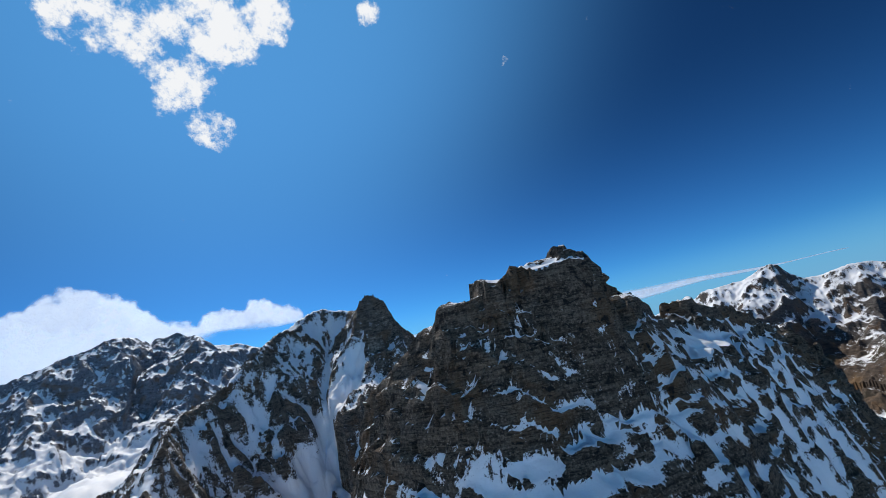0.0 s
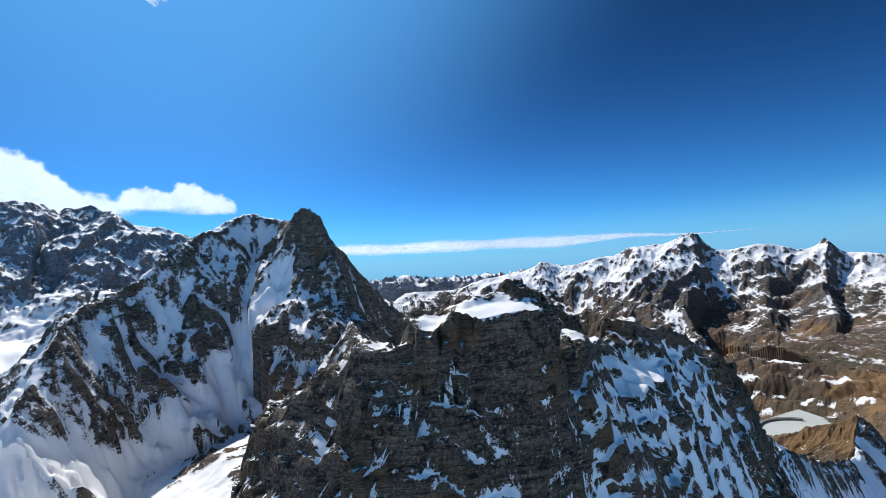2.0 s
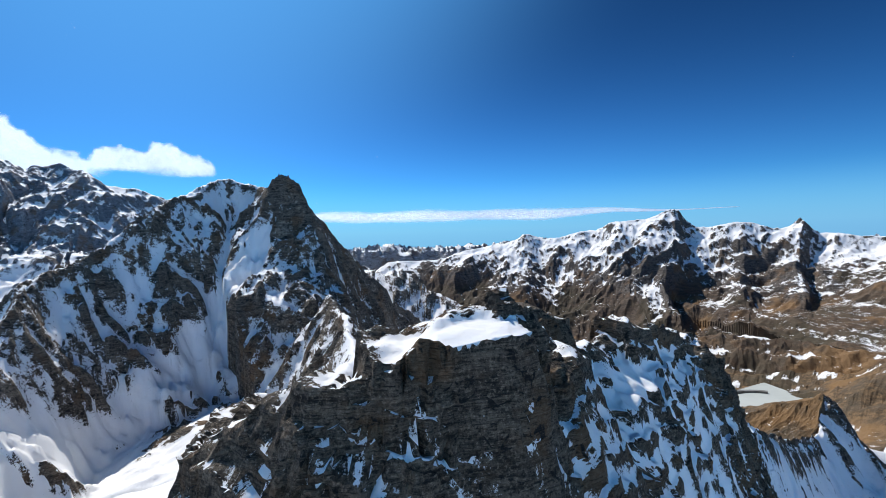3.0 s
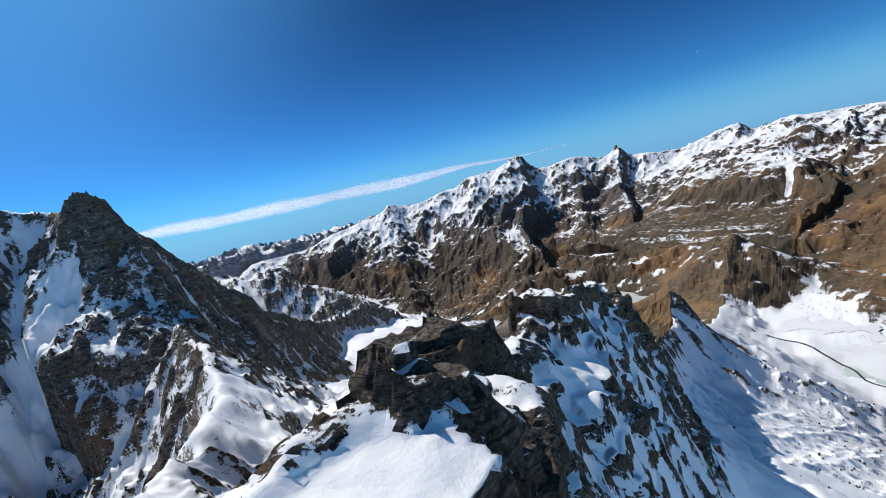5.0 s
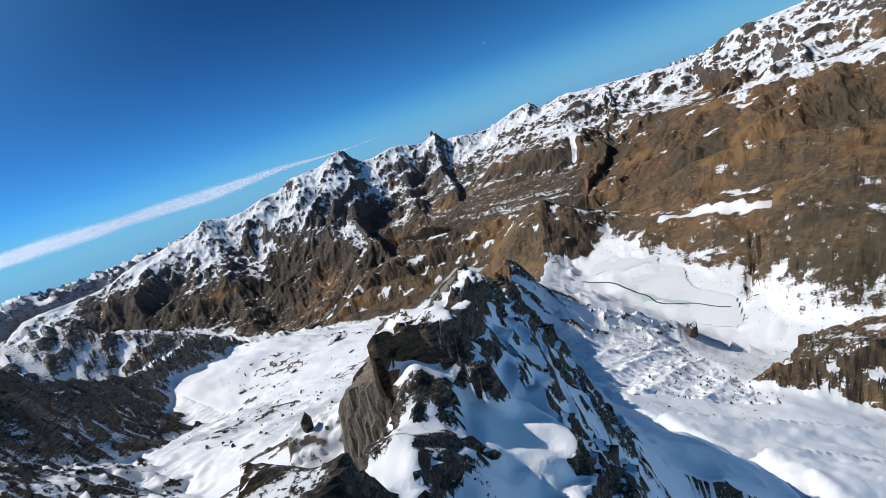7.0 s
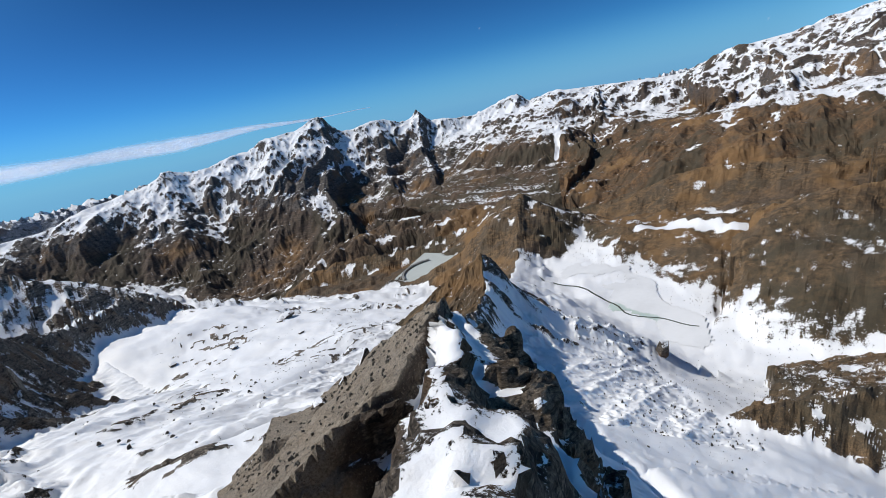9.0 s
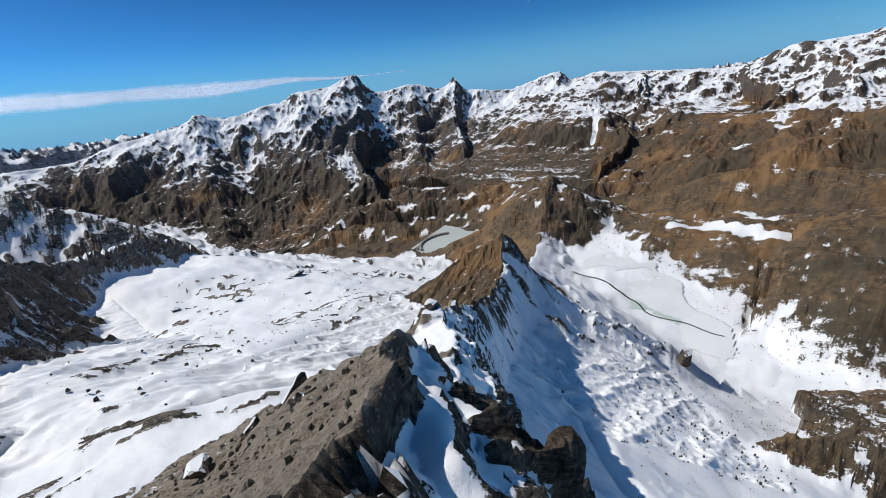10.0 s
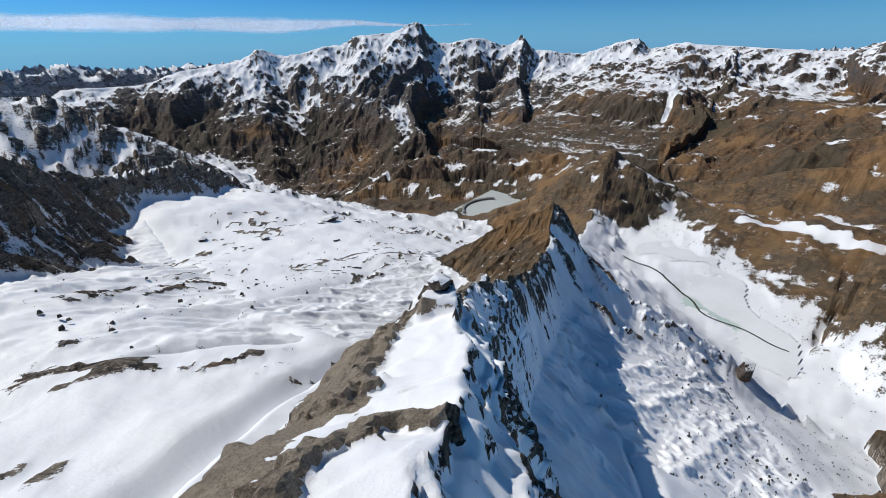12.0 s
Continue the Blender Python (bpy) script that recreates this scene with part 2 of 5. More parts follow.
RAVINE = spline([(2570, 1190, 0), (2526, 1167, 0), (2400, 1115, 0), (2245, 1062, 0)], 30)
RILL = spline([(1213, 418, 0), (1243, 334, 0), (1220, 257, 0), (1210, 192, 0)], 20)
TRACK = spline([(3000, 1560, 0), (2930, 1370, 0), (2800, 1240, 0), (2900, 1130, 0), (3020, 1090, 0)], 30)
SHORE = spline([(1200, 660, 0), (1075, 530, 0), (1003, 443, 0), (966, 393, 0), (930, 343, 0), (879, 271, 0), (813, 210, 0), (750, 156, 0), (708, 105, 0), (690, -60, 0)], 20)
SLATE = spline([(129, 170, 0), (134, 177, 0), (139, 180.5, 0), (144.5, 182, 0), (149.5, 178.8, 0)], 2)
OUTER = spline([(146, 193, 0), (150, 194.5, 0), (154, 200.5, 0), (160, 206, 0), (168, 210.5, 0), (175, 208, 0)], 2)
LAKE_Z, DAM_Z = -408.0, -520.0
# Floors of the hollows between the crests: x, y, z.
BOWL = [(60, 230, -80), (110, 290, -112), (153, 340, -138), (289, 405, -197), (86, 441, -129), (225, 622, -222), (206, 720, -238), (275, 851, -243), (373, 735, -254), (380, 1010, -268),
        (426, 770, -270), (653, 867, -375), (420, 560, -245), (560, 640, -315), (800, 800, -420), (950, 960, -470)]
DAMS = [(1137, 1156, -532), (1230, 1060, -536), (1150, 1050, -534), (1180, 1120, -538), (1000, 1120, -512)]
BASIN = [(320, 210, -214), (386, 200, -249), (436, 155, -276), (425, 262, -256), (350, 109, -240), (563, 226, -341), (560, 268, -322), (230, 165, -160),
         (650, 250, -396), (797, 290, -412), (860, 380, -412), (690, 150, -402), (1100, 520, -412), (980, 430, -412), (640, 120, -380), (1290, 560, -420), (870, 520, -400)]
VALLEY = [(900, 2000, -620), (1050, 1820, -610), (300, 2150, -480), (2004, 857, -600), (2245, 1062, -600), (1700, 1500, -640), (1900, 650, -560), (2800, 300, -330), (1650, 500, -500)]
WEST = [(-260, 250, -170), (-100, 130, -110), (-30, 20, -75), (0, -120, -150), (-640, 1026, -160), (-850, 1247, -130), (-600, 400, -350),
        (150, 20, -180), (300, -120, -260), (-60, 300, -150), (-100, 400, -120), (-45, 180, -95)]
RIM = [(-4000, 3500, -200), (0, 4800, -350), (3500, 3500, -400), (4900, 600, -350), (3500, -2500, -300), (0, -3000, -400), (-3500, -500, -500)]
FLOOR = np.array(BOWL + DAMS + BASIN + VALLEY + WEST + RIM, float)
COULOIR = spline([(-96, 590, 0), (-98, 562, 0), (-112, 533, 0), (-132, 505, 0), (-147, 472, 0), (-165, 435, 0), (-185, 390, 0), (-225, 320, 0)], 20)

# Blocks of rock that stand out of the crest: x, y, turn, half length, half width, top, its fall along and across, steepness.
SUMMIT_BLOCKS = [(16.5, 69.2, 8, 8.0, 3.6, 9.6, 0.06, 0.14, 7.0), (3, 70.5, -36, 4.2, 2.4, 4.6, 0.30, 0.1, 6.0), (-5, 76.5, -46, 3.0, 2.0, -0.6, 0.4, 0.1, 6.0),
          (24.6, 73.2, 10, 2.6, 1.8, 11.9, -0.3, 0.0, 4.0), (33.2, 92.0, 12, 5.6, 2.6, 7.5, -0.17, 0.12, 5.5), (40.5, 96, 35, 3.0, 2.2, 6.0, -0.2, 0.0, 4.0), (31.5, 86.5, 20, 2.2, 1.2, 5.8, -0.2, 0.0, 3.5)]
KNOB_BLOCKS = [(118.5, 155.8, 40, 4.2, 2.6, -24.2, -0.45, -0.3, 4.5), (64, 111, 34, 6.0, 4.0, -1.0, -0.15, -0.1, 3.5), (83, 122, 30, 7.5, 2.6, -7.3, -0.32, 0.0, 3.5),
          (173, 207, 45, 3.5, 2.6, -59.0, -0.2, 0.0, 2.6), (228, 250, 40, 5.0, 1.6, -95.0, -0.3, 0.0, 3.0),
          (70, 121, 32, 9.0, 8.0, -6.2, -0.2, -0.42, 4.0), (25, 99, 60, 9.0, 5.5, -0.5, -0.1, -0.3, 3.0), (33, 80, 50, 6.0, 3.5, 3.0, -0.1, 0.0, 2.5),
          (88, 190, 130, 10.0, 3.5, -48.0, 0.0, 0.0, 1.2), (95, 160, 45, 4.0, 3.0, -26.0, -0.1, 0.0, 3.0)]


# The gravel slab: corners of its edge on the plan, and its level, which dips to the north.
SLAB = [(80, 137.5), (92, 136.8), (99, 137.2), (108, 141.2), (117.5, 153.5), (112.2, 194.5), (105, 203.5), (97, 195), (84, 162)]


def slab_level(x, y):
    return -31.5 + 0.14 * (x - 114) - 0.683 * (y - 169)


def slab_distance(x, y):
    """Distance outside the slab's edge, negative inside."""
    out = np.full(x.shape, -1e9)
    for (ax, ay), (bx, by) in zip(SLAB, SLAB[1:] + SLAB[:1]):
        k = math.hypot(bx - ax, by - ay)
        out = np.maximum(out, ((by - ay) * (x - ax) - (bx - ax) * (y - ay)) / k)
    return out


def floor_weights():
    """Weights of a smooth surface that flows through the floors of the hollows."""
    n = len(FLOOR)
    gap = np.sqrt(((FLOOR[:, None, :2] - FLOOR[None, :, :2]) ** 2).sum(-1) + 70.0 ** 2)
    rows = np.zeros((n + 1, n + 1))
    rows[:n, :n] = gap - 12 * np.eye(n)
    rows[n, :n] = rows[:n, n] = 1
    return np.linalg.solve(rows, np.r_[FLOOR[:, 2], 0])


WEIGHTS = floor_weights()


def floor_height(x, y):
    """The hollows, flowing smoothly into one another."""
    h = np.full(x.shape, WEIGHTS[-1])
    for (px, py, _), w in zip(FLOOR, WEIGHTS):
        h += w * np.sqrt((x - px) ** 2 + (y - py) ** 2 + 4900.0)
    return np.clip(h, -660, 60)


def flank(d, near, far, turn, round_top):
    """Fall below a crest: steep near it, gentler past the turn."""
    e = np.sqrt(d * d + round_top * round_top) - round_top
    return np.where(e < turn, near * e, near * turn + far * (e - turn))


def terraced(h, tall, sharp):
    q = h / tall
    f = q - np.floor(q)
    a, b = f ** sharp, (1 - f) ** sharp
    return tall * (np.floor(q) + a / (a + b))


def block(x, y, cx, cy, turn, a, b, top, along_fall, across_fall, steep):
    c, s = math.cos(radians(turn)), math.sin(radians(turn))
    lx, ly = (x - cx) * c + (y - cy) * s, -(x - cx) * s + (y - cy) * c
    out = np.hypot(np.maximum(np.abs(lx) - a, 0), np.maximum(np.abs(ly) - b, 0))
    return top + along_fall * np.clip(lx, -a, a) + across_fall * np.clip(ly, -b, b) - steep * out


class Land:
    """Heights and cover over a set of places, raised crest by crest."""

    def __init__(self, x, y):
        self.shape = x.shape
        self.x, self.y = x.ravel().astype(float), y.ravel().astype(float)
        far_out = smooth(500, 1800, np.hypot(self.x, self.y))
        self.h = floor_height(self.x, self.y) + (5 + 22 * far_out) * fbm(self.x / 160, self.y / 160, 4, 11)
        self.h += 1.3 * fbm(self.x / 26, self.y / 26, 3, 15) + 1.8 * ridged(self.x / 70 + self.y / 300, self.y / 150 - self.x / 200, 3, 16)
        self.snow, self.brown = np.full(self.h.shape, 0.62), np.zeros(self.h.shape)
        self.rough = np.zeros(self.h.shape)

    def near(self, line, reach):
        lo, hi = line.min(0) - reach, line.max(0) + reach
        return np.flatnonzero((self.x > lo[0]) & (self.x < hi[0]) & (self.y > lo[1]) & (self.y < hi[1]))

    def raise_to(self, i, f, blend, ease):
        """Lifts the places i to f where that is higher; says how fully."""
        on = smooth(-ease, 1.5 * ease, f - self.h[i])
        self.h[i] = smax(self.h[i], f, blend)
        return on

    def cover(self, i, on, snow, brown, rough=0.0):
        self.snow[i] = self.snow[i] * (1 - on) + on * snow
        self.brown[i] = self.brown[i] * (1 - on) + on * brown
        self.rough[i] = self.rough[i] * (1 - on) + on * rough

    def result(self):
        return [a.reshape(self.shape) for a in (self.h, self.snow, np.clip(self.brown, 0, 1))]


def land(x, y, fine=0):
    """Height, snowiness and brownness of the ground. fine: 1 adds crags of some metres, 2 ledges and blocks."""
    g = Land(x, y)
    # valley floors without snow
    r = np.hypot(g.x, g.y)
    low = smooth(1420, 1560, r + 40 * perlin(g.x / 90, g.y / 90, 9)) * smooth(0.30, 0.40, g.x / np.maximum(r, 1))
    g.cover(np.arange(len(g.x)), low, -0.95, 0.85)

    near_bowl = smooth(1500, 1200, r)
    wx, wy = g.x + 22 * perlin(g.x / 50, g.y / 50, 8), g.y + 22 * perlin(g.x / 50, g.y / 50, 7)
    lines = smooth(0.52, 0.66, ridged(wx / 50 + wy / 90, wy / 24 - wx / 60, 4, 10, 0.6)) * smooth(0.0, 0.4, fbm(g.x / 120, g.y / 120, 3, 12))
    lines = lines * smooth(-60, 60, g.y - 0.75 * g.x)
    g.snow -= 1.25 * lines * near_bowl * smooth(120, 220, r)
    g.h += 0.9 * lines * near_bowl

    # high ranges far off
    i = g.near(RANGE, 1700)
    if len(i):
        X, Y = g.x[i], g.y[i]
        d, s, u, c = along(X + 90 * perlin(X / 600, Y / 600, 21) + 30 * perlin(X / 190, Y / 190, 19), Y + 90 * perlin(X / 600, Y / 600, 22), RANGE)
        flute = ridged(u / 520 + 0.3 * perlin(d / 400, u / 500, 23) + d / 900, d / 1500, 4, 24)
        rough = ridged(X / 330, Y / 330, 5, 20)
        f = c - flank(d, 0.66, 0.47, 330, 12) + (flute - 0.55) * np.minimum(d * 0.30, 100) + (rough - 0.5) * np.minimum(d * 0.26, 44) + np.minimum(18 + d, 60) * 0.08 * fbm(X / 45, Y / 45, 4, 25)
        on = g.raise_to(i, f, 30, 40)
        n1, n2 = fbm(X / 420, Y / 420, 4, 80), fbm(X / 120, Y / 120, 4, 81)
        h = g.h[i]
        streaks = fbm(u / 75 + d / 110, d / 300, 5, 78, 0.65)
        g.cover(i, on, -0.86 + 1.22 * smooth(-430, -150, h + 150 * n1 + 60 * n2 + 120 * (0.5 - flute)) + 0.20 * streaks, (0.72 + 0.3 * smooth(0.2, 0.6, n1 + 0.4 * n2)) * (1 - smooth(-460, -220, h + 90 * n1)))
    i = g.near(EASTERN, 1400)
    if len(i):
        X, Y = g.x[i], g.y[i]
        d, s, u, c = along(X + 70 * perlin(X / 500, Y / 500, 27), Y + 70 * perlin(X / 500, Y / 500, 28), EASTERN)
        f = c - flank(d, 0.34, 0.27, 350, 25) + (ridged(u / 300 + 0.3 * perlin(d / 300, u / 300, 26), d / 700, 5, 29) - 0.5) * np.minimum(d * 0.35, 100) + np.minimum(d, 90) * 0.22 * (ridged(X / 230, Y / 230, 5, 30) - 0.5)
        on = g.raise_to(i, f, 40, 40)
        n1 = fbm(X / 300, Y / 300, 4, 82)
        g.cover(i, on, -0.95 + 0.85 * smooth(-340, -200, g.h[i] + 80 * n1) + 0.42 * fbm(u / 60 + d / 90, d / 200, 5, 79, 0.65), 1.0 - 0.6 * smooth(-330, -150, g.h[i] + 60 * n1))
    i = g.near(MASSIF, 1900)
    if len(i):
        X, Y = g.x[i], g.y[i]
        d, s, u, c = along(X + 60 * perlin(X / 400, Y / 400, 33), Y + 60 * perlin(X / 400, Y / 400, 34), MASSIF)
        f = c - flank(d, 0.85, 0.40, 420, 12) + (ridged(u / 360 + 0.3 * perlin(d / 300, u / 300, 31), d / 900, 5, 35) - 0.5) * np.minimum(d * 0.55, 190) + np.minimum(d, 90) * 0.4 * (ridged(X / 150, Y / 150, 5, 36) - 0.5)
        on = g.raise_to(i, f, 30, 40)
        g.cover(i, on, 0.06 + 0.5 * smooth(480, 620, d + 60 * fbm(X / 200, Y / 200, 3, 77)) + 0.15 * fbm(X / 300, Y / 300, 3, 83) + 0.25 * fbm(u / 60 + d / 90, d / 200, 5, 76, 0.6), 0.0)
    i = g.near(BROWN, 1100)
    if len(i):
        X, Y = g.x[i], g.y[i]
        d, s, u, c = along(X + 40 * perlin(X / 300, Y / 300, 37), Y + 40 * perlin(X / 300, Y / 300, 38), BROWN)
        f = c - flank(d, 0.30, 0.42, 260, 60) + (ridged(u / 220, d / 900, 4, 39) - 0.5) * np.minimum(d * 0.18, 44) + 10 * fbm(X / 90, Y / 90, 5, 40)
        on = g.raise_to(i, f, 25, 20)
        n2 = fbm(X / 130, Y / 130, 5, 84)
        g.cover(i, on, -1.05 + 0.75 * smooth(0.25, 0.8, n2) + 0.7 * smooth(-265, -225, g.h[i] + 22 * n2), 1.0)
    i = g.near(BROWN_NEAR, 900)
    if len(i):
        X, Y = g.x[i], g.y[i]
        d, s, u, c = along(X + 55 * perlin(X / 160, Y / 160, 41) + 18 * perlin(X / 45, Y / 45, 74), Y + 55 * perlin(X / 160, Y / 160, 42) + 18 * perlin(X / 45, Y / 45, 75), BROWN_NEAR)
        f = c - flank(d, 0.36, 0.27, 110, 25) + (ridged(u / 130, d / 500, 4, 43) - 0.5) * np.minimum(d * 0.2, 24) + 6 * fbm(X / 60, Y / 60, 5, 44)
        on = g.raise_to(i, f, 8, 6)
        n2 = fbm(X / 70, Y / 70, 5, 85)
        g.cover(i, on, -1.0 + 0.5 * smooth(0.1, 0.7, n2) + 0.95 * smooth(-360, -410, g.h[i] + 45 * n2), 1.0)

    # the brown bank of the frozen lake
    i = g.near(SHORE, 420)
    if len(i):
        X, Y = g.x[i], g.y[i]
        d, s, u, c = along(X + 16 * perlin(X / 50, Y / 50, 13), Y + 16 * perlin(X / 50, Y / 50, 14), SHORE)
        n2 = fbm(X / 55, Y / 55, 5, 17, 0.6)
        on = smooth(-12, 14, s * d + 14 * n2) * smooth(420, 300, d)
        g.h[i] += on * np.minimum(0.16 * d, 30)
        g.cover(i, on, -0.85 + 0.5 * smooth(0.0, 0.7, n2) + 0.35 * fbm(X / 14, Y / 14, 3, 140) + 1.0 * smooth(130, 10, d), 1.0)
    # snow-filled ravines on the far slopes
    for line, wide in ((RAVINE, 11.0), (TRACK, 6.0), (RILL, 9.0)):
        i = g.near(line, 60)
        if len(i):
            d = along(g.x[i] + 10 * perlin(g.x[i] / 60, g.y[i] / 60, 72), g.y[i] + 10 * perlin(g.x[i] / 60, g.y[i] / 60, 73), line)[0]
            g.cover(i, smooth(wide + 6, wide - 3, d), 1.6, 0.0)
            g.h[i] -= 6 * smooth(wide + 20, wide, d)

    # middle distance
    i = g.near(SPIRE, 520)
    if len(i):
        X, Y = g.x[i], g.y[i]
        d, s, u, c = along(X + 8 * perlin(X / 90, Y / 90, 3) + 2.5 * perlin(X / 27, Y / 27, 4), Y + 8 * perlin(X / 90 + 7, Y / 90, 5) + 2.5 * perlin(X / 27 + 5, Y / 27, 6), SPIRE)
        left, hilly = s > 0, smooth(520, 720, u)
        fall = np.where(left, flank(d, 0.60 - 0.15 * smooth(100, 300, u), 0.46, 120, 5), flank(d, 1.45 - 0.9 * smooth(60, 300, u), 0.62 - 0.12 * smooth(300, 420, u), 30, 3))
        rib = ridged(u / 46 + 0.25 * perlin(d / 40, u / 40, 46) + d / 240, d / 170, 4, 47)
        f = c - fall + np.where(left, 3 * fbm(X / 40, Y / 40, 5, 48), (1 - 0.6 * hilly) * (rib - 0.45) * np.minimum(d * 0.42, 24) * smooth(190, 110, d) + np.minimum(d * 0.3, 2) * fbm(X / 16, Y / 16, 4, 49))
        f = f + hilly * (14 * fbm(X / 110, Y / 110, 5, 45) + 9 * (ridged(X / 70, Y / 70, 4, 58) - 0.5))
        on = g.raise_to(i, f, 6, 7)
        n2 = fbm(X / 70, Y / 70, 5, 86)
        bare = np.where(left, smooth(170, 110, d + 40 * n2), smooth(0.0, 0.5, rib - 0.5) * 0.25)
        snow = np.where(left, 0.55 - 1.25 * bare, 0.85 - 0.80 * smooth(0.55, 0.75, rib) * smooth(110, 40, d + 14 * n2))
        snow = snow * (1 - hilly) + hilly * (-0.95 + 0.85 * smooth(0.15, 0.6, n2) + np.where(left, 0, 0.55 * smooth(60, 140, d + 40 * n2)))
        g.cover(i, on, snow, np.maximum(np.where(left, bare, 0.05), hilly * 0.95), np.where(left, 0.12, 0.25 + 0.75 * smooth(0.45, 0.65, rib) * smooth(110, 50, d)))
    i = g.near(TWIN, 420)
    if len(i):
        X, Y = g.x[i], g.y[i]
        d, s, u, c = along(X + 10 * perlin(X / 90, Y / 90, 103) + 4 * perlin(X / 27, Y / 27, 104), Y + 10 * perlin(X / 90 + 7, Y / 90, 105) + 4 * perlin(X / 27 + 5, Y / 27, 106), TWIN)
        fall = np.where(s > 0, flank(d, 0.9, 0.62, 160, 3), flank(d, np.where(u > 560, 1.9, 1.25), 0.92, np.where(u > 560, 45.0, 60.0), 2))
        rib = ridged(u / 66 + 0.3 * perlin(d / 50, u / 50, 50), d / 190, 5, 51)
        f = c - fall + (rib - 0.55) * np.minimum(d * 0.6, 32) + np.minimum(d * 0.5, 7) * fbm(X / 22, Y / 22, 5, 52)
        gully = smooth(28, 10, along(X, Y, COULOIR)[0] + 6 * perlin(X / 25, Y / 25, 109)) * smooth(588, 566, Y)
        f = f - 10 * gully
        f = smax(f, block(X, Y, -71, 603, 4, 15, 5, 92, -0.2, 0.0, 2.6) + 9 * (ridged(X / 13, Y / 13, 4, 119) - 0.5), 2)
        on = g.raise_to(i, f, 6, 6)
        g.cover(i, on, 0.95 * gully - 0.4 * smooth(42, 26, np.hypot(X + 66, (Y - 596) * 0.8)) + 0.06 + 0.30 * smooth(0.65, 0.3, rib) + 0.18 * smooth(-95, -150, X) - 0.2 * smooth(560, 640, u) + 0.2 * fbm(X / 45, Y / 45, 3, 71), 0.0, 1.0)
    for line, reach, seed in ((SPUR, 120, 53), (SNOWY, 420, 54), (BUTTRESS, 160, 56)):
        i = g.near(line, reach)
        if not len(i):
            continue
        X, Y = g.x[i], g.y[i]
        d, s, u, c = along(X + 9 * perlin(X / 60, Y / 60, seed + 50) + 3 * perlin(X / 20, Y / 20, seed + 60), Y + 9 * perlin(X / 60 + 7, Y / 60, seed + 70), line)
        if line is SPUR:
            f = c - flank(d, 1.3, 0.9, 30, 2) + (ridged(X / 30, Y / 30, 4, 53) - 0.5) * 9
            g.cover(i, g.raise_to(i, f, 4, 4), -0.08, 0.0, 1.0)
        elif line is SNOWY:
            f = c - flank(d, 0.55, 0.42, 150, 8) + (ridged(u / 90, d / 300, 4, 54) - 0.5) * np.minimum(d * 0.4, 34) + 14 * (ridged(X / 45, Y / 45, 4, 128, 0.6) - 0.5)
            g.cover(i, g.raise_to(i, f, 10, 12), np.where(s > 0, 0.1, 0.0), 0.0, 0.6)
        else:
            f = c - flank(d, 0.62, 0.55, 30, 6) + (ridged(X / 24, Y / 24, 5, 56) - 0.5) * 9
            g.cover(i, g.raise_to(i, f, 3, 3), -0.42 + 0.5 * fbm(X / 22, Y / 22, 4, 130), 1.0, 0.5)
    i = g.near(COL, 160)
    if len(i):
        X, Y = g.x[i], g.y[i]
        d, s, u, c = along(X + 5 * perlin(X / 40, Y / 40, 107), Y + 5 * perlin(X / 40, Y / 40, 108), COL)
        f = c - np.where(s > 0, flank(d, 1.5, 0.9, 40, 2), flank(d, 1.1, 0.95, 40, 3)) + (ridged(X / 24, Y / 24, 5, 57) - 0.5) * np.minimum(5 + d * 0.3, 13)
        g.cover(i, g.raise_to(i, f, 3, 4), 0.34 + 0.35 * fbm(X / 40, Y / 40, 3, 113), 0.05, 0.7)

    # the long crest that the drone follows
    i = g.near(MAIN, 170)
    if len(i):
        X, Y = g.x[i], g.y[i]
        nx = X + 1.8 * perlin(X / 14, Y / 14, 60) + 0.7 * perlin(X / 5, Y / 5, 61)
        ny = Y + 1.8 * perlin(X / 14 + 3, Y / 14, 62) + 0.7 * perlin(X / 5 + 3, Y / 5, 63)
        d, s, u, c = along(nx, ny, MAIN)
        left, face, ledge = s > 0, smooth(150, 128, u), smooth(214, 190, u)
        brink = 10 - 4.5 * smooth(165, 196, u) + 2.5 * perlin(u / 9, u * 0, 55)
        dr = np.maximum(d - 2.2 * face * smooth(106, 92, u), 0)
        cliff = 1.3 * np.minimum(d, 6) + 2.8 * np.clip(d - 6, 0, 14) + 0.9 * np.clip(d - 20, 0, 40) + 0.55 * np.maximum(d - 60, 0)
        right = face * flank(dr, 3.4, 1.4, 6.0, 0.6) + (1 - face) * (ledge * (1.08 * np.minimum(d, brink) + 2.7 * np.clip(d - brink, 0, 45) + 0.9 * np.maximum(d - brink - 45, 0)) + (1 - ledge) * cliff)
        slab_off = slab_distance(nx, ny)
        slab = smooth(1.0, -0.5, slab_off)
        shelf = smooth(222, 240, u) * smooth(330, 300, u)
        broad = 0.25 * np.minimum(d, 18) + 1.4 * np.maximum(d - 18, 0) - 0.45 * np.maximum(d - 52, 0)
        lefty = flank(d, 1.45 - 0.3 * smooth(300, 380, u), 0.95, 24, 1.5) * (1 - shelf) + shelf * (broad + 0.03 * np.minimum(d, 18))
        even = np.where(left, 1 - 0.92 * slab - 0.75 * shelf * smooth(24, 16, d), 1.0)
        cap = smooth(1.15, 0.8, np.hypot((X - 19.0) / 6.6, (Y - 67.8) / 3.4) + 0.35 * perlin(X / 4, Y / 4, 112) + 0.15 * perlin(X / 1.4, Y / 1.4, 113))
        even = even * (1 - 0.75 * cap)
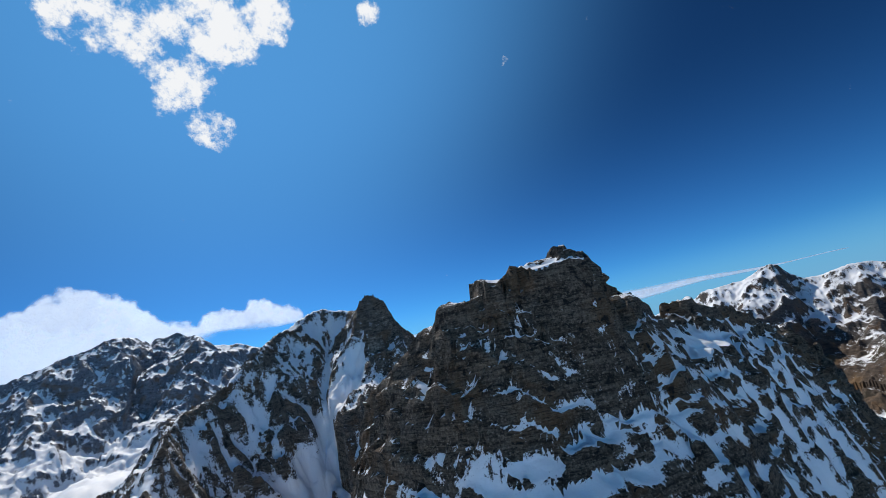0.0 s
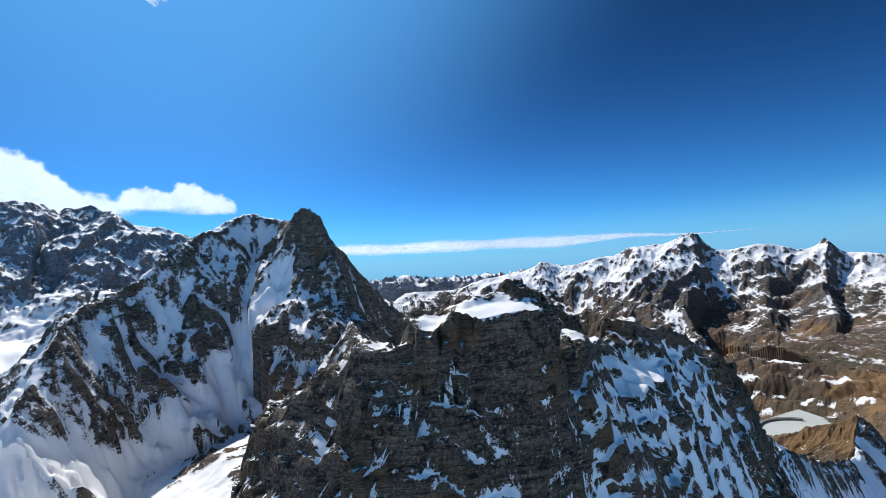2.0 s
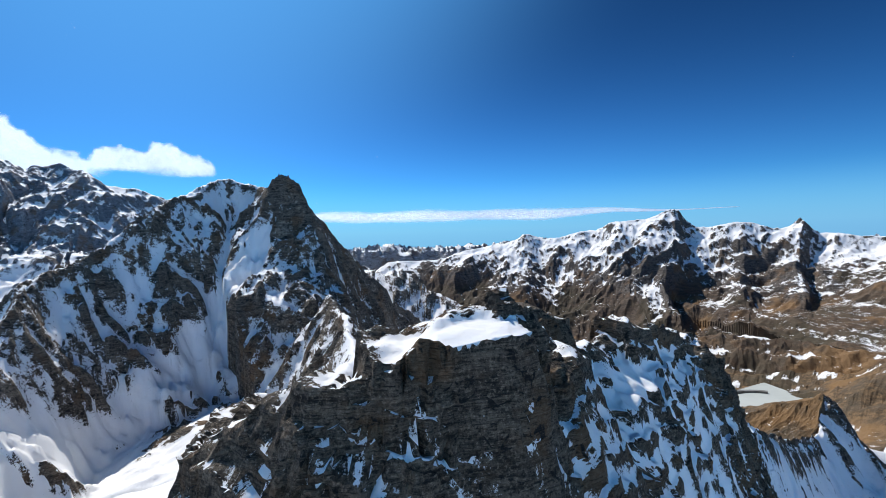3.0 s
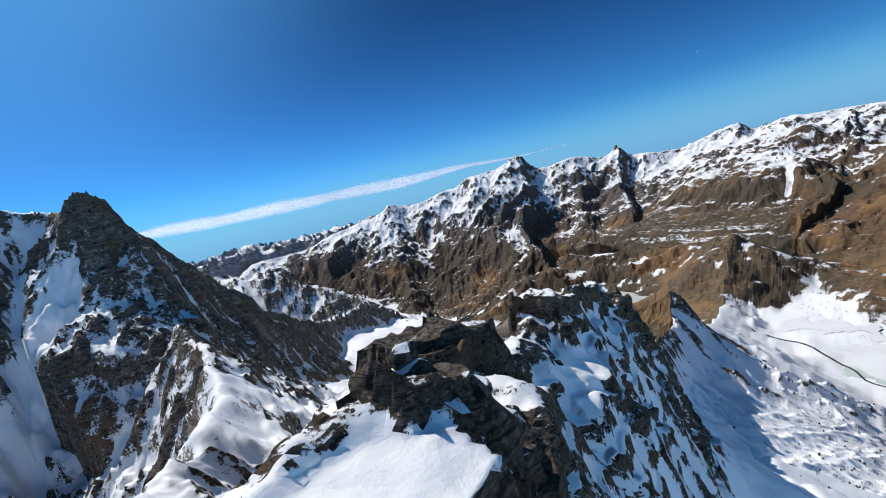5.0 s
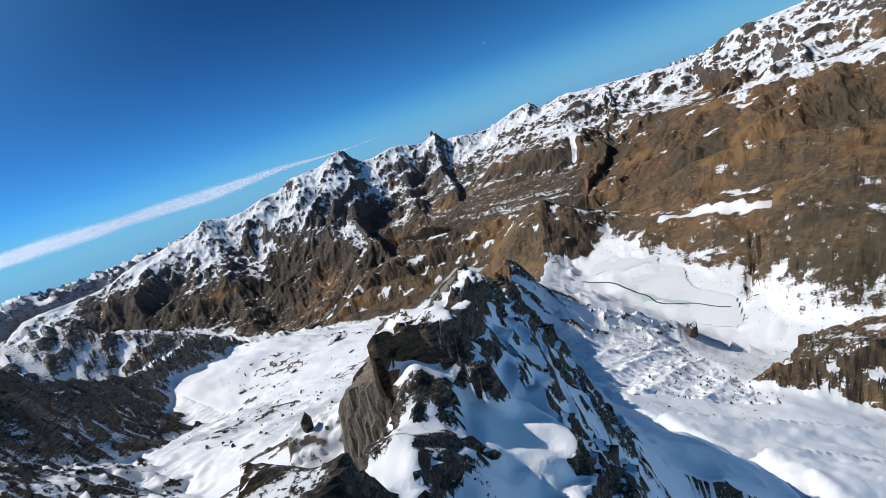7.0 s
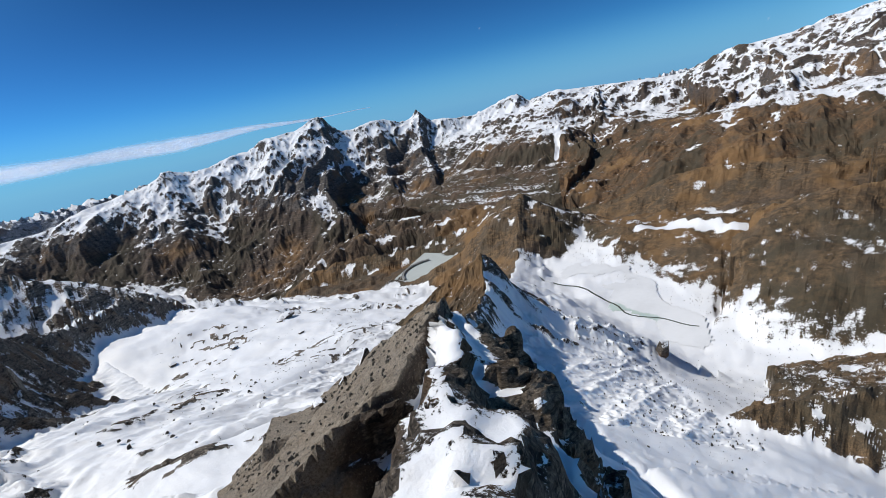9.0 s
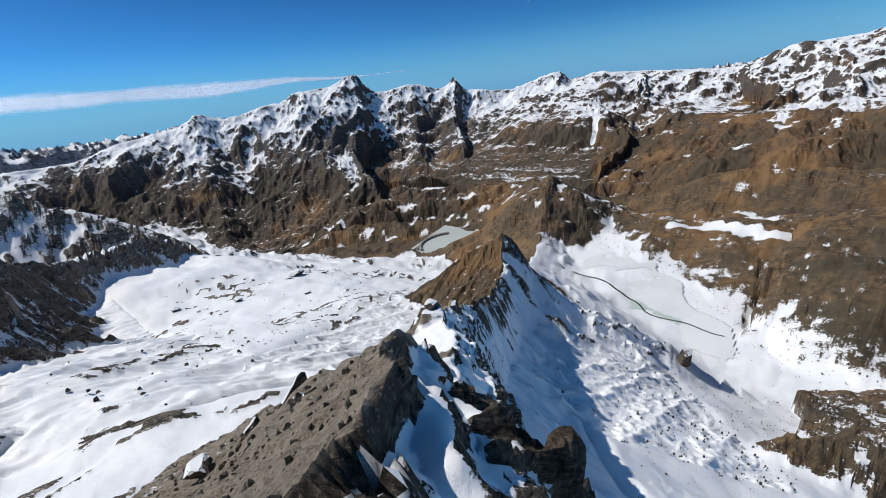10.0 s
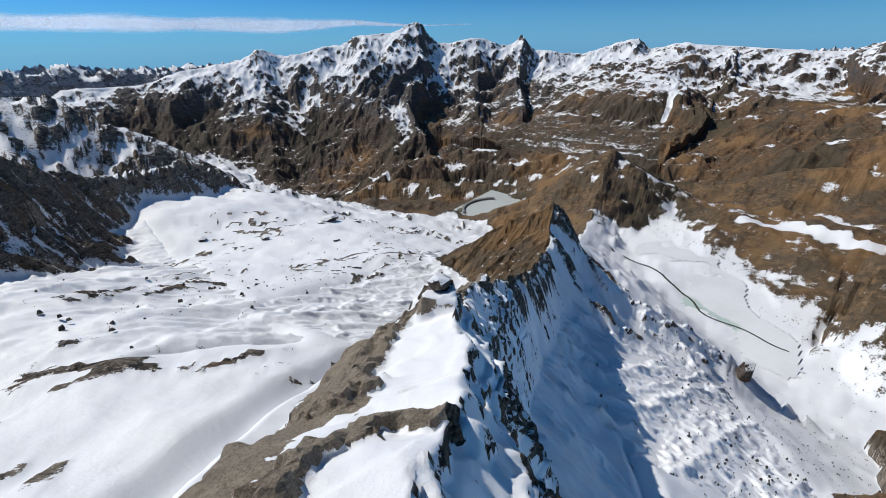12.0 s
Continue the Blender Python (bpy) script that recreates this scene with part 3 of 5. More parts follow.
        f = c - np.where(left, lefty, right) + (ridged(X / 17, Y / 17, 4, 64) - 0.55) * np.minimum(0.8 + d * 0.28, 6.5) * even * np.where(left, 1.0, 1 - 0.85 * smooth(190, 230, u) * smooth(10, 26, d))
        rib = ridged(u / 44 + 0.2 * perlin(d / 30, u / 30, 46) + d / 150, d / 190, 4, 47)
        fins = ridged((u + 4.5 * perlin(X / 11, Y / 11, 110)) / 10, d / 34 + 0.4 * perlin(X / 20, Y / 20, 109), 5, 111, 0.65)
        finned = np.where(left, 0, smooth(186, 202, u) * smooth(1 + 3 * smooth(240, 262, u), 5 + 4 * smooth(240, 262, u), d) * smooth(26, 17, d))
        teeth = ridged(u / 3.3 + 0.4 * perlin(d / 5, u / 5, 120), d / 9, 3, 123, 0.6)
        f = f + (3.0 * (fins - 0.5) + 2.2 * smooth(0.55, 0.75, teeth) * smooth(262, 240, u)) * finned
        spine = np.where(left, 0, smooth(330, 380, u) * smooth(0.42, 0.62, rib) * smooth(150, 70, d + 10 * perlin(X / 14, Y / 14, 45)))
        f = f + np.where(left, 0, smooth(330, 380, u) * (rib - 0.4) * np.minimum(d * 0.5, 15))
        stone = np.zeros(X.shape)
        for line, wide in ((SLATE, 1.9), (OUTER, 2.6)):
            j = np.flatnonzero((X > 120) & (X < 185) & (Y > 160) & (Y < 220))
            stone[j] = np.maximum(stone[j], smooth(wide, 0.4 * wide, along(X[j], Y[j], line)[0] + 1.5 * fbm(X[j] / 3, Y[j] / 3, 3, 124)))
        f = f + 1.5 * stone * (0.4 + ridged(X / 4, Y / 4, 4, 125, 0.6))
        for b in SUMMIT_BLOCKS + KNOB_BLOCKS:
            f = smax(f, block(nx, ny, *b), 0.8)
        f = smax(f, slab_level(nx, ny) + 0.5 * perlin(X / 9, Y / 9, 68) + 0.25 * perlin(X / 2.5, Y / 2.5, 69) + 0.8 * (ridged(X / 5 + Y / 9, Y / 3 - X / 8, 4, 115, 0.6) - 0.5) - 3.2 * np.maximum(slab_off, 0), 0.6)
        if fine > 1:
            lv, _ = cells(X / 9 + 0.3 * perlin(X / 9, Y / 9, 65), Y / 7, 66)
            lean = 0.16 * X - 0.10 * Y + 2.2 * lv + 1.3 * perlin(X / 11, Y / 11, 67) + 0.9 * perlin(X / 4, Y / 4, 116)
            step = even * np.where(left, 1.0, 1 - (0.9 - 0.15 * ledge) * smooth(112, 140, u) * smooth(12, 24, d + 5 * perlin(X / 15, Y / 15, 59)))
            f = f + step * (0.75 - 0.3 * smooth(-0.2, 0.4, perlin(X / 10, Y / 10, 118))) * (terraced(f + lean, 3.9, 3.5) - lean - f)
            calm = np.where(left, smooth(7, 16, d + 5 * perlin(X / 8, Y / 8, 117)), 0)
            f = f + step * (1 - 0.5 * calm) * (1 - 0.7 * calm) * 0.6 * (terraced(f + lean, 1.7, 3.0) - lean - f)
        on = g.raise_to(i, f, 1.5, 2.5)
        n3 = fbm(X / 12, Y / 12, 5, 87, 0.6)
        snow = -0.12 * smooth(92, 80, u) + 0.8 * smooth(4.0, 1.0, np.abs(slab_off - 2)) * smooth(0, 4, X - Y + 41 + 2 * n3) - 1.2 * slab + np.where(left, 0.05 + 0.25 * smooth(300, 340, u) + shelf * (0.6 - 1.7 * smooth(11, 13.5, d + 4 * n3) * smooth(25, 19, d + 5 * n3) - 1.3 * smooth(1.6, 0.4, np.abs(d - 8 - 4 * n3 - 0.22 * (u - 262))) * smooth(0.0, 0.3, n3 + 0.25)),
                        0.12 + 0.32 * smooth(3, 9, d + 3 * n3) + ledge * (1 - face) * (0.30 * smooth(1, 4, d) - 0.65 * smooth(0.12, 0.4, fbm(X / 9, Y / 9, 4, 114))) + 0.30 * smooth(190, 235, u) * smooth(6, 16, d) - 0.45 * smooth(196, 215, u) * smooth(256, 240, u) * smooth(8, 4, d + 3 * n3) + 0.5 * shelf * smooth(7, 4, d) + 0.35 * smooth(205, 230, u) * smooth(8, 12, d + 2 * n3) + 0.45 * smooth(150, 175, u) * smooth(20, 27, d + 5 * n3) + 0.55 * smooth(305, 335, u) - 0.42 * spine - 0.6 * smooth(0.5, 0.66, fins) * finned - 0.9 * smooth(0.5, 0.62, teeth) * finned * smooth(262, 240, u))
        crag = smooth(1.15, 0.7, np.hypot((X - 28.5) / 7, (Y - 76.5) / 6)) + smooth(1.2, 0.8, np.hypot((X - 33) / 9, (Y - 91) / 6))
        bank = np.where(left, smooth(330, 360, u) * smooth(75, 45, d + 12 * n3), 0)
        gravel = np.where(left, smooth(146, 156, u) * smooth(206, 192, u) * smooth(2.5, 5, d + 2 * n3) * smooth(20, 13, d), 0)
        g.cover(i, on, snow - 0.75 * gravel + 0.55 * cap - 1.5 * stone - 1.1 * bank - 0.6 * np.minimum(crag, 1), np.clip(np.where(left, 0.12 + 0.95 * slab + 0.95 * shelf + 0.9 * gravel, 0.0) + bank, 0, 1), even * np.where(left, 1.0, 1 - 0.95 * smooth(190, 230, u) * smooth(8, 20, d) * (1 - spine)))
    if fine:
        g.h += g.rough * 2.0 * (ridged(g.x / 9, g.y / 9, 4, 70) - 0.5)
    # the reservoir's hollow, and frozen lakes, which lie level
    hole = np.hypot((g.x - 1185) / 112, (g.y - 1105) / 82)
    m = hole < 3
    g.h[m] = smin(g.h[m], -530 + 75 * np.maximum(hole[m] - 1, 0), 4)
    m = (g.x > 560) & (g.x < 1220) & (g.y < 700) & (g.y > 60)
    g.h[m] = smax(g.h[m], LAKE_Z, 2)
    m = (g.x > 930) & (g.y > 930) & (g.x < 1330) & (g.y < 1260)
    g.h[m] = smax(g.h[m], DAM_Z, 2)
    return g.result()



# ---------------------------------------------------------------- materials
def nodes_of(name):
    mat = bpy.data.materials.new(name)
    mat.use_nodes = True
    tree = mat.node_tree
    return mat, tree, tree.nodes["Principled BSDF"]


def mix_color(tree, fac, a, b):
    n = tree.nodes.new("ShaderNodeMix")
    n.data_type = "RGBA"
    for socket, value in ((n.inputs[0], fac), (n.inputs[6], a), (n.inputs[7], b)):
        if isinstance(value, bpy.types.NodeSocket):
            tree.links.new(value, socket)
        elif isinstance(value, (int, float)):
            socket.default_value = value
        else:
            socket.default_value = (*value, 1)
    return n.outputs[2]


def calc(tree, op, a, b=None, c=None):
    n = tree.nodes.new("ShaderNodeMath")
    n.operation = op
    for socket, value in zip(n.inputs, (a, b, c)):
        if isinstance(value, bpy.types.NodeSocket):
            tree.links.new(value, socket)
        elif value is not None:
            socket.default_value = value
    return n.outputs[0]


def ramp(tree, value, low, high):
    n = tree.nodes.new("ShaderNodeMapRange")
    n.interpolation_type = "SMOOTHSTEP"
    tree.links.new(value, n.inputs[0])
    n.inputs[1].default_value, n.inputs[2].default_value = low, high
    return n.outputs[0]


def noise_at(tree, where, scale, detail=6.0, rough=0.6, stretch=None, kind="FBM"):
    if stretch:
        m = tree.nodes.new("ShaderNodeMapping")
        tree.links.new(where, m.inputs[0])
        m.inputs[2].default_value = stretch[0]
        m.inputs[3].default_value = stretch[1]
        where = m.outputs[0]
    n = tree.nodes.new("ShaderNodeTexNoise")
    n.noise_type = kind
    tree.links.new(where, n.inputs["Vector"])
    n.inputs["Scale"].default_value = scale
    n.inputs["Detail"].default_value = detail
    n.inputs["Roughness"].default_value = rough
    return n.outputs[0]


def bumped(tree, height, strength, distance, normal=None):
    n = tree.nodes.new("ShaderNodeBump")
    n.inputs["Strength"].default_value = strength
    n.inputs["Distance"].default_value = distance
    tree.links.new(height, n.inputs["Height"])
    if normal is not None:
        tree.links.new(normal, n.inputs["Normal"])
    return n.outputs[0]


def mountain_material(name, grain, rock_dark, rock_light, earth_a, earth_b, edge=0.05, relief=0.8, patchy=1.0, layered=0.7, stony=(0.100, 0.080, 0.057), dust=1.15):
    """Rock, earth and lying snow. grain: the size in metres of the patches into which snow and rock break up."""
    mat, tree, bsdf = nodes_of(name)
    geo = tree.nodes.new("ShaderNodeNewGeometry")
    where = geo.outputs["Position"]
    sep = tree.nodes.new("ShaderNodeSeparateXYZ")
    tree.links.new(geo.outputs["Normal"], sep.inputs[0])
    up = sep.outputs[2]
    att = tree.nodes.new("ShaderNodeAttribute")
    att.attribute_name = "snow"
    att_b = tree.nodes.new("ShaderNodeAttribute")
    att_b.attribute_name = "brown"

    big = noise_at(tree, where, 0.22 / grain, 4, 0.55)
    mid = noise_at(tree, where, 1.0 / grain, 10, 0.70)
    fine = noise_at(tree, where, 5.0 / grain, 8, 0.72)
    strata = noise_at(tree, where, 1.0 / grain, 7, 0.65, ((radians(14), radians(-10), 0), (0.35, 0.35, 2.6)))
    blocks = tree.nodes.new("ShaderNodeTexVoronoi")
    blocks.feature = "DISTANCE_TO_EDGE"
    m = tree.nodes.new("ShaderNodeMapping")
    warped = tree.nodes.new("ShaderNodeVectorMath")
    warped.operation = "ADD"
    tree.links.new(where, warped.inputs[0])
    nz = tree.nodes.new("ShaderNodeTexNoise")
    nz.inputs["Scale"].default_value = 0.8 / grain
    tree.links.new(where, nz.inputs["Vector"])
    sc = tree.nodes.new("ShaderNodeVectorMath")
    sc.operation = "SCALE"
    sc.inputs[3].default_value = 1.6 * grain
    tree.links.new(nz.outputs[1], sc.inputs[0])
    tree.links.new(sc.outputs[0], warped.inputs[1])
    tree.links.new(warped.outputs[0], m.inputs[0])
    m.inputs[2].default_value = (radians(14), radians(-10), radians(25))
    m.inputs[3].default_value = (0.28 / grain, 0.4 / grain, 0.75 / grain)
    tree.links.new(m.outputs[0], blocks.inputs["Vector"])
    blocks.inputs["Scale"].default_value = 1.0
    crack = ramp(tree, calc(tree, "ADD", blocks.outputs[0], calc(tree, "MULTIPLY_ADD", mid, 0.5, -0.22)), 0.0, 0.05)

    # rock
    tone = calc(tree, "ADD", calc(tree, "MULTIPLY", strata, 0.6), calc(tree, "MULTIPLY", mid, 0.4))
    rock = mix_color(tree, ramp(tree, tone, 0.38, 0.62), rock_dark, rock_light)
    lichen = mix_color(tree, calc(tree, "MULTIPLY", ramp(tree, fine, 0.52, 0.62), 0.75), rock, tuple(1.7 * v for v in rock_light))
    rock = mix_color(tree, calc(tree, "MULTIPLY", ramp(tree, fine, 0.48, 0.38), 0.8), lichen, tuple(0.4 * v for v in rock_dark))
    rusty = mix_color(tree, calc(tree, "MULTIPLY", ramp(tree, big, 0.50, 0.66), 0.65), rock, (0.185, 0.108, 0.055))
    rock = mix_color(tree, calc(tree, "SUBTRACT", 1.0, crack), rusty, (0.022, 0.021, 0.02))
    beds = noise_at(tree, where, 3.2 / grain, 8, 0.7, ((radians(14), radians(-10), 0), (0.25, 0.25, 3.2)))
    rock = mix_color(tree, calc(tree, "MULTIPLY", ramp(tree, beds, 0.47, 0.38), 0.75), rock, tuple(0.35 * v for v in rock_dark))
    rock = mix_color(tree, calc(tree, "MULTIPLY", ramp(tree, beds, 0.56, 0.66), 0.5), rock, tuple(1.35 * v for v in rock_light))
    # earth and dry grass
    earth = mix_color(tree, ramp(tree, mid, 0.35, 0.66), earth_a, earth_b)
    earth = mix_color(tree, calc(tree, "MULTIPLY", ramp(tree, big, 0.42, 0.62), 0.75), earth, stony)
    bleak = mix_color(tree, ramp(tree, strata, 0.35, 0.65), (0.060, 0.047, 0.040), (0.125, 0.092, 0.068))
    earth = mix_color(tree, ramp(tree, att_b.outputs["Fac"], 0.72, 0.98), bleak, earth)
    broad = noise_at(tree, where, 0.045 / grain, 4, 0.6)
    shrubs = calc(tree, "MULTIPLY", ramp(tree, broad, 0.50, 0.62), 0.7)
    tawny = calc(tree, "MULTIPLY", ramp(tree, broad, 0.47, 0.36), 0.6)
    grassy = calc(tree, "ADD", calc(tree, "MULTIPLY", att_b.outputs["Fac"], 1.5), calc(tree, "ADD", calc(tree, "MULTIPLY", fine, 0.5), calc(tree, "MULTIPLY", up, 0.45)))
    pebbles = noise_at(tree, where, 9.0 / grain, 6, 0.75)
    earth = mix_color(tree, calc(tree, "MULTIPLY", ramp(tree, pebbles, 0.50, 0.40), 0.6), earth, tuple(0.45 * v for v in earth_a))
    earth = mix_color(tree, calc(tree, "MULTIPLY", ramp(tree, pebbles, 0.54, 0.64), 0.5), earth, tuple(1.25 * v for v in earth_b))
    ground = mix_color(tree, ramp(tree, grassy, 0.95, 1.35), rock, earth)
    if grain > 5:
        ground = mix_color(tree, calc(tree, "MULTIPLY", shrubs, ramp(tree, grassy, 0.95, 1.35)), ground, (0.062, 0.054, 0.036))
        ground = mix_color(tree, calc(tree, "MULTIPLY", tawny, ramp(tree, grassy, 0.95, 1.35)), ground, (0.27, 0.155, 0.066))
    # snow
    v = calc(tree, "MULTIPLY_ADD", up, 1.5, -0.93)
    v = calc(tree, "ADD", v, att.outputs["Fac"])
    v = calc(tree, "ADD", v, calc(tree, "MULTIPLY_ADD", mid, 1.2 * patchy, -0.6 * patchy))
    v = calc(tree, "ADD", v, calc(tree, "MULTIPLY_ADD", strata, layered, -0.5 * layered))
    v = calc(tree, "ADD", v, calc(tree, "MULTIPLY_ADD", fine, dust, -0.5 * dust))
    v = calc(tree, "ADD", v, calc(tree, "MULTIPLY_ADD", noise_at(tree, where, 14.0 / grain, 5, 0.7), 0.5, -0.25))
    v = calc(tree, "ADD", v, calc(tree, "MULTIPLY_ADD", big, *((1.0, -0.5) if grain < 5 else (0.45, -0.225))))
    white = ramp(tree, v, 0.15 - edge, 0.15 + edge)
    snow = mix_color(tree, ramp(tree, big, 0.4, 0.7), (0.86, 0.88, 0.91), (0.92, 0.93, 0.94))
    color = mix_color(tree, white, ground, snow)
    tree.links.new(color, bsdf.inputs["Base Color"])
    rough = tree.nodes.new("ShaderNodeMapRange")
    tree.links.new(white, rough.inputs[0])
    rough.inputs[3].default_value, rough.inputs[4].default_value = 0.88, 0.62
    tree.links.new(rough.outputs[0], bsdf.inputs["Roughness"])
    bsdf.inputs["Specular IOR Level"].default_value = 0.25

    hard = calc(tree, "ADD", calc(tree, "ADD", calc(tree, "MULTIPLY", beds, 0.8), calc(tree, "MULTIPLY", strata, 1.2)), calc(tree, "MULTIPLY", fine, 0.6))
    hard = calc(tree, "ADD", hard, calc(tree, "MULTIPLY", crack, 0.35))
    soft = calc(tree, "ADD", 1.15, calc(tree, "ADD", calc(tree, "MULTIPLY", mid, 0.24), calc(tree, "MULTIPLY", strata, 0.10)))
    loose = ramp(tree, grassy, 0.95, 1.35)
    gravel = calc(tree, "ADD", 0.7, calc(tree, "ADD", calc(tree, "MULTIPLY", fine, 0.5), calc(tree, "MULTIPLY", noise_at(tree, where, 11.0 / grain, 4, 0.6), 0.35)))
    rubble = tree.nodes.new("ShaderNodeMix")
    tree.links.new(loose, rubble.inputs[0])
    tree.links.new(hard, rubble.inputs[2])
    tree.links.new(gravel, rubble.inputs[3])
    hard = rubble.outputs[0]
    height = tree.nodes.new("ShaderNodeMix")
    tree.links.new(white, height.inputs[0])
    tree.links.new(hard, height.inputs[2])
    tree.links.new(soft, height.inputs[3])
    tree.links.new(bumped(tree, height.outputs[0], relief, 0.42 * grain), bsdf.inputs["Normal"])
    return mat


ROCK_D, ROCK_L = (0.060, 0.051, 0.042), (0.29, 0.245, 0.195)
EARTH_A, EARTH_B = (0.058, 0.043, 0.028), (0.24, 0.155, 0.083)
near_rock = mountain_material("crag_rock_and_snow", 2.0, (0.045, 0.038, 0.031), (0.21, 0.172, 0.132), (0.26, 0.215, 0.165), (0.44, 0.37, 0.285), 0.03, 1.0, 1.0, 0.35, (0.33, 0.285, 0.23))
mid_rock = mountain_material("mountain_rock_and_snow", 5.5, (0.050, 0.043, 0.037), (0.22, 0.185, 0.150), EARTH_A, EARTH_B, 0.04, 0.9, 1.5, 0.7, dust=2.0)
ground_mat = mountain_material("snowfield_and_earth", 11.0, ROCK_D, ROCK_L, EARTH_A, EARTH_B, 0.05, 0.6, 1.1, 0.3, dust=1.6)
far_rock = mountain_material("far_rock_and_snow", 15.0, (0.055, 0.052, 0.052), (0.150, 0.132, 0.118), (0.075, 0.056, 0.043), (0.175, 0.118, 0.074), 0.06, 0.6, 1.6, 0.15, dust=2.4)
# the massif's rock is lightened and blued: sunward haze painted into its base colour
hazed_massif_rock = mountain_material("hazed_massif_rock_and_snow", 12.0, (0.11, 0.125, 0.15), (0.23, 0.25, 0.28), EARTH_A, EARTH_B, 0.12, 0.6, 1.4, 0.3, dust=1.8)
high_rock = mountain_material("high_rock_and_snow", 10.0, (0.050, 0.048, 0.050), (0.140, 0.122, 0.108), (0.085, 0.055, 0.034), (0.225, 0.130, 0.064), 0.08, 0.6, 1.4, 0.15, dust=1.8)


# ---------------------------------------------------------------- sheets of land
def sheet(name, x, y, z, snow, brown, mat, keep=None):
    """A land surface over a grid of places. keep: which cells to build."""
    rows, cols = x.shape
    me = bpy.data.meshes.new(name)
    index = np.arange(rows * cols).reshape(rows, cols)
    quads = np.stack([index[:-1, :-1], index[:-1, 1:], index[1:, 1:], index[1:, :-1]], -1).reshape(-1, 4)
    if keep is not None:
        quads = quads[(keep[:-1, :-1] & keep[1:, 1:] & keep[:-1, 1:] & keep[1:, :-1]).ravel()]
    used = np.zeros(rows * cols, bool)
    used[quads.ravel()] = True
    order = np.cumsum(used) - 1
    quads = order[quads]
    co = np.stack([x, y, z], -1).reshape(-1, 3)[used].astype(np.float32)
    a, b, c = co[quads[0, 0]], co[quads[0, 1]], co[quads[0, 2]]
    if np.cross(b - a, c - b)[2] < 0:
        quads = quads[:, ::-1]
    me.vertices.add(len(co))
    me.vertices.foreach_set("co", co.ravel())
    me.loops.add(quads.size)
    me.loops.foreach_set("vertex_index", quads.astype(np.int32).ravel())
    me.polygons.add(len(quads))
    me.polygons.foreach_set("loop_start", np.arange(0, quads.size, 4, dtype=np.int32))
    lie = np.cross(co[quads[:, 2]] - co[quads[:, 0]], co[quads[:, 3]] - co[quads[:, 1]])
    lie = np.abs(lie[:, 2]) / (np.linalg.norm(lie, axis=1) + 1e-9)
    white = snow.reshape(-1)[used][quads].mean(1) + 1.5 * lie - 0.93
    me.polygons.foreach_set("use_smooth", white > 0.1)
    me.update(calc_edges=True)
    for key, values in (("snow", snow), ("brown", brown)):
        me.attributes.new(key, "FLOAT", "POINT").data.foreach_set("value", values.reshape(-1)[used].astype(np.float32))
    me.materials.append(mat)
    return new(name, me)


def sheet_in_parts(parent, x, y, z, snow, brown, mat, keep, where, names):
    """A land surface as the parts of one thing: names[n] lies where the grid of numbers says n."""
    for n, name in enumerate(names):
        cut = where == n
        cut = cut | np.roll(cut, 1, 0) | np.roll(cut, 1, 1) | np.roll(np.roll(cut, 1, 0), 1, 1)
        ob = sheet(name, x, y, z, snow, brown, mat, keep & cut if keep is not None else cut)
        ob.parent = parent
    return parent


def hollow(z, n, size):
    """Snow gathers in hollows and leaves the edges: about -0.4 to 0.4."""
    return np.clip((blur(z, n) - z) / size, -1, 1) * 0.4


def place_grid(origin, way, length, left, right, step):
    """A grid of places along a line on the plan."""
    u = np.arange(0, length + step / 2, step)
    v = np.arange(-right, left + step / 2, step)
    gu, gv = np.meshgrid(u, v, indexing="ij")
    k = math.hypot(*way)
    ax, ay = way[0] / k, way[1] / k
    return origin[0] + gu * ax - gv * ay, origin[1] + gu * ay + gv * ax


# The ground: one sheet of rings round the crest, out to the horizon.
ang = np.concatenate([np.radians(np.linspace(-62, 112, 820)), np.radians(np.linspace(112, 298, 60))[1:]])
rad = np.geomspace(2.0, 4950.0, 480)
gr, ga = np.meshgrid(rad, ang, indexing="ij")
gx, gy = 60 + gr * np.sin(ga), 95 + gr * np.cos(ga)
gz, gs, gb = land(gx, gy)
gz = gz + smooth(800, 950, gr) * smooth(0.5, 0.1, gs) * smooth(0.6, 0.2, gb) * 16 * (ridged(gx / 60, gy / 60, 4, 129, 0.6) - 0.5)
gz, gribs = gullied(gx, gy, gz, 150, 4, 0.04, 3, smooth(0.35, 0.9, gb) * smooth(500, 700, gr))
gs = gs - 0.25 * gribs
gz = np.where(gr > 4200, gz - (gr - 4200) * 0.3, gz)
# where finer sheets lie on it, it keeps below them
under_main = np.maximum(smooth(75, 62, along(gx, gy, MAIN)[0]), 0)
under_twin = smooth(0, 25, np.minimum.reduce([gx + 415, 205 - gx, gy - 335, 895 - gy]))
under_spire = smooth(0, 14, np.minimum.reduce([(gx - 250) * 0.86 + (gy - 275) * 0.51, 400 - (gx - 250) * 0.86 - (gy - 275) * 0.51,
                                               150 + (gx - 250) * 0.51 - (gy - 275) * 0.86, 190 - (gx - 250) * 0.51 + (gy - 275) * 0.86]))
under_far = smooth(1750, 1950, gr) * (1 - smooth(3850, 3950, gr)) * smooth(-62, -60, np.degrees(ga)) * smooth(111, 109, np.degrees(ga))
ground_z = gz - np.maximum(7 * np.maximum(under_main, under_twin), 3 * under_spire) - 45 * under_far
ground = sheet("ground", gx, gy, ground_z, gs + hollow(gz, 3, 6) * 0.5, gb, ground_mat)
tagged(ground, "wind-packed snow and brown autumn earth of the high valleys", "ground", kind="structure")

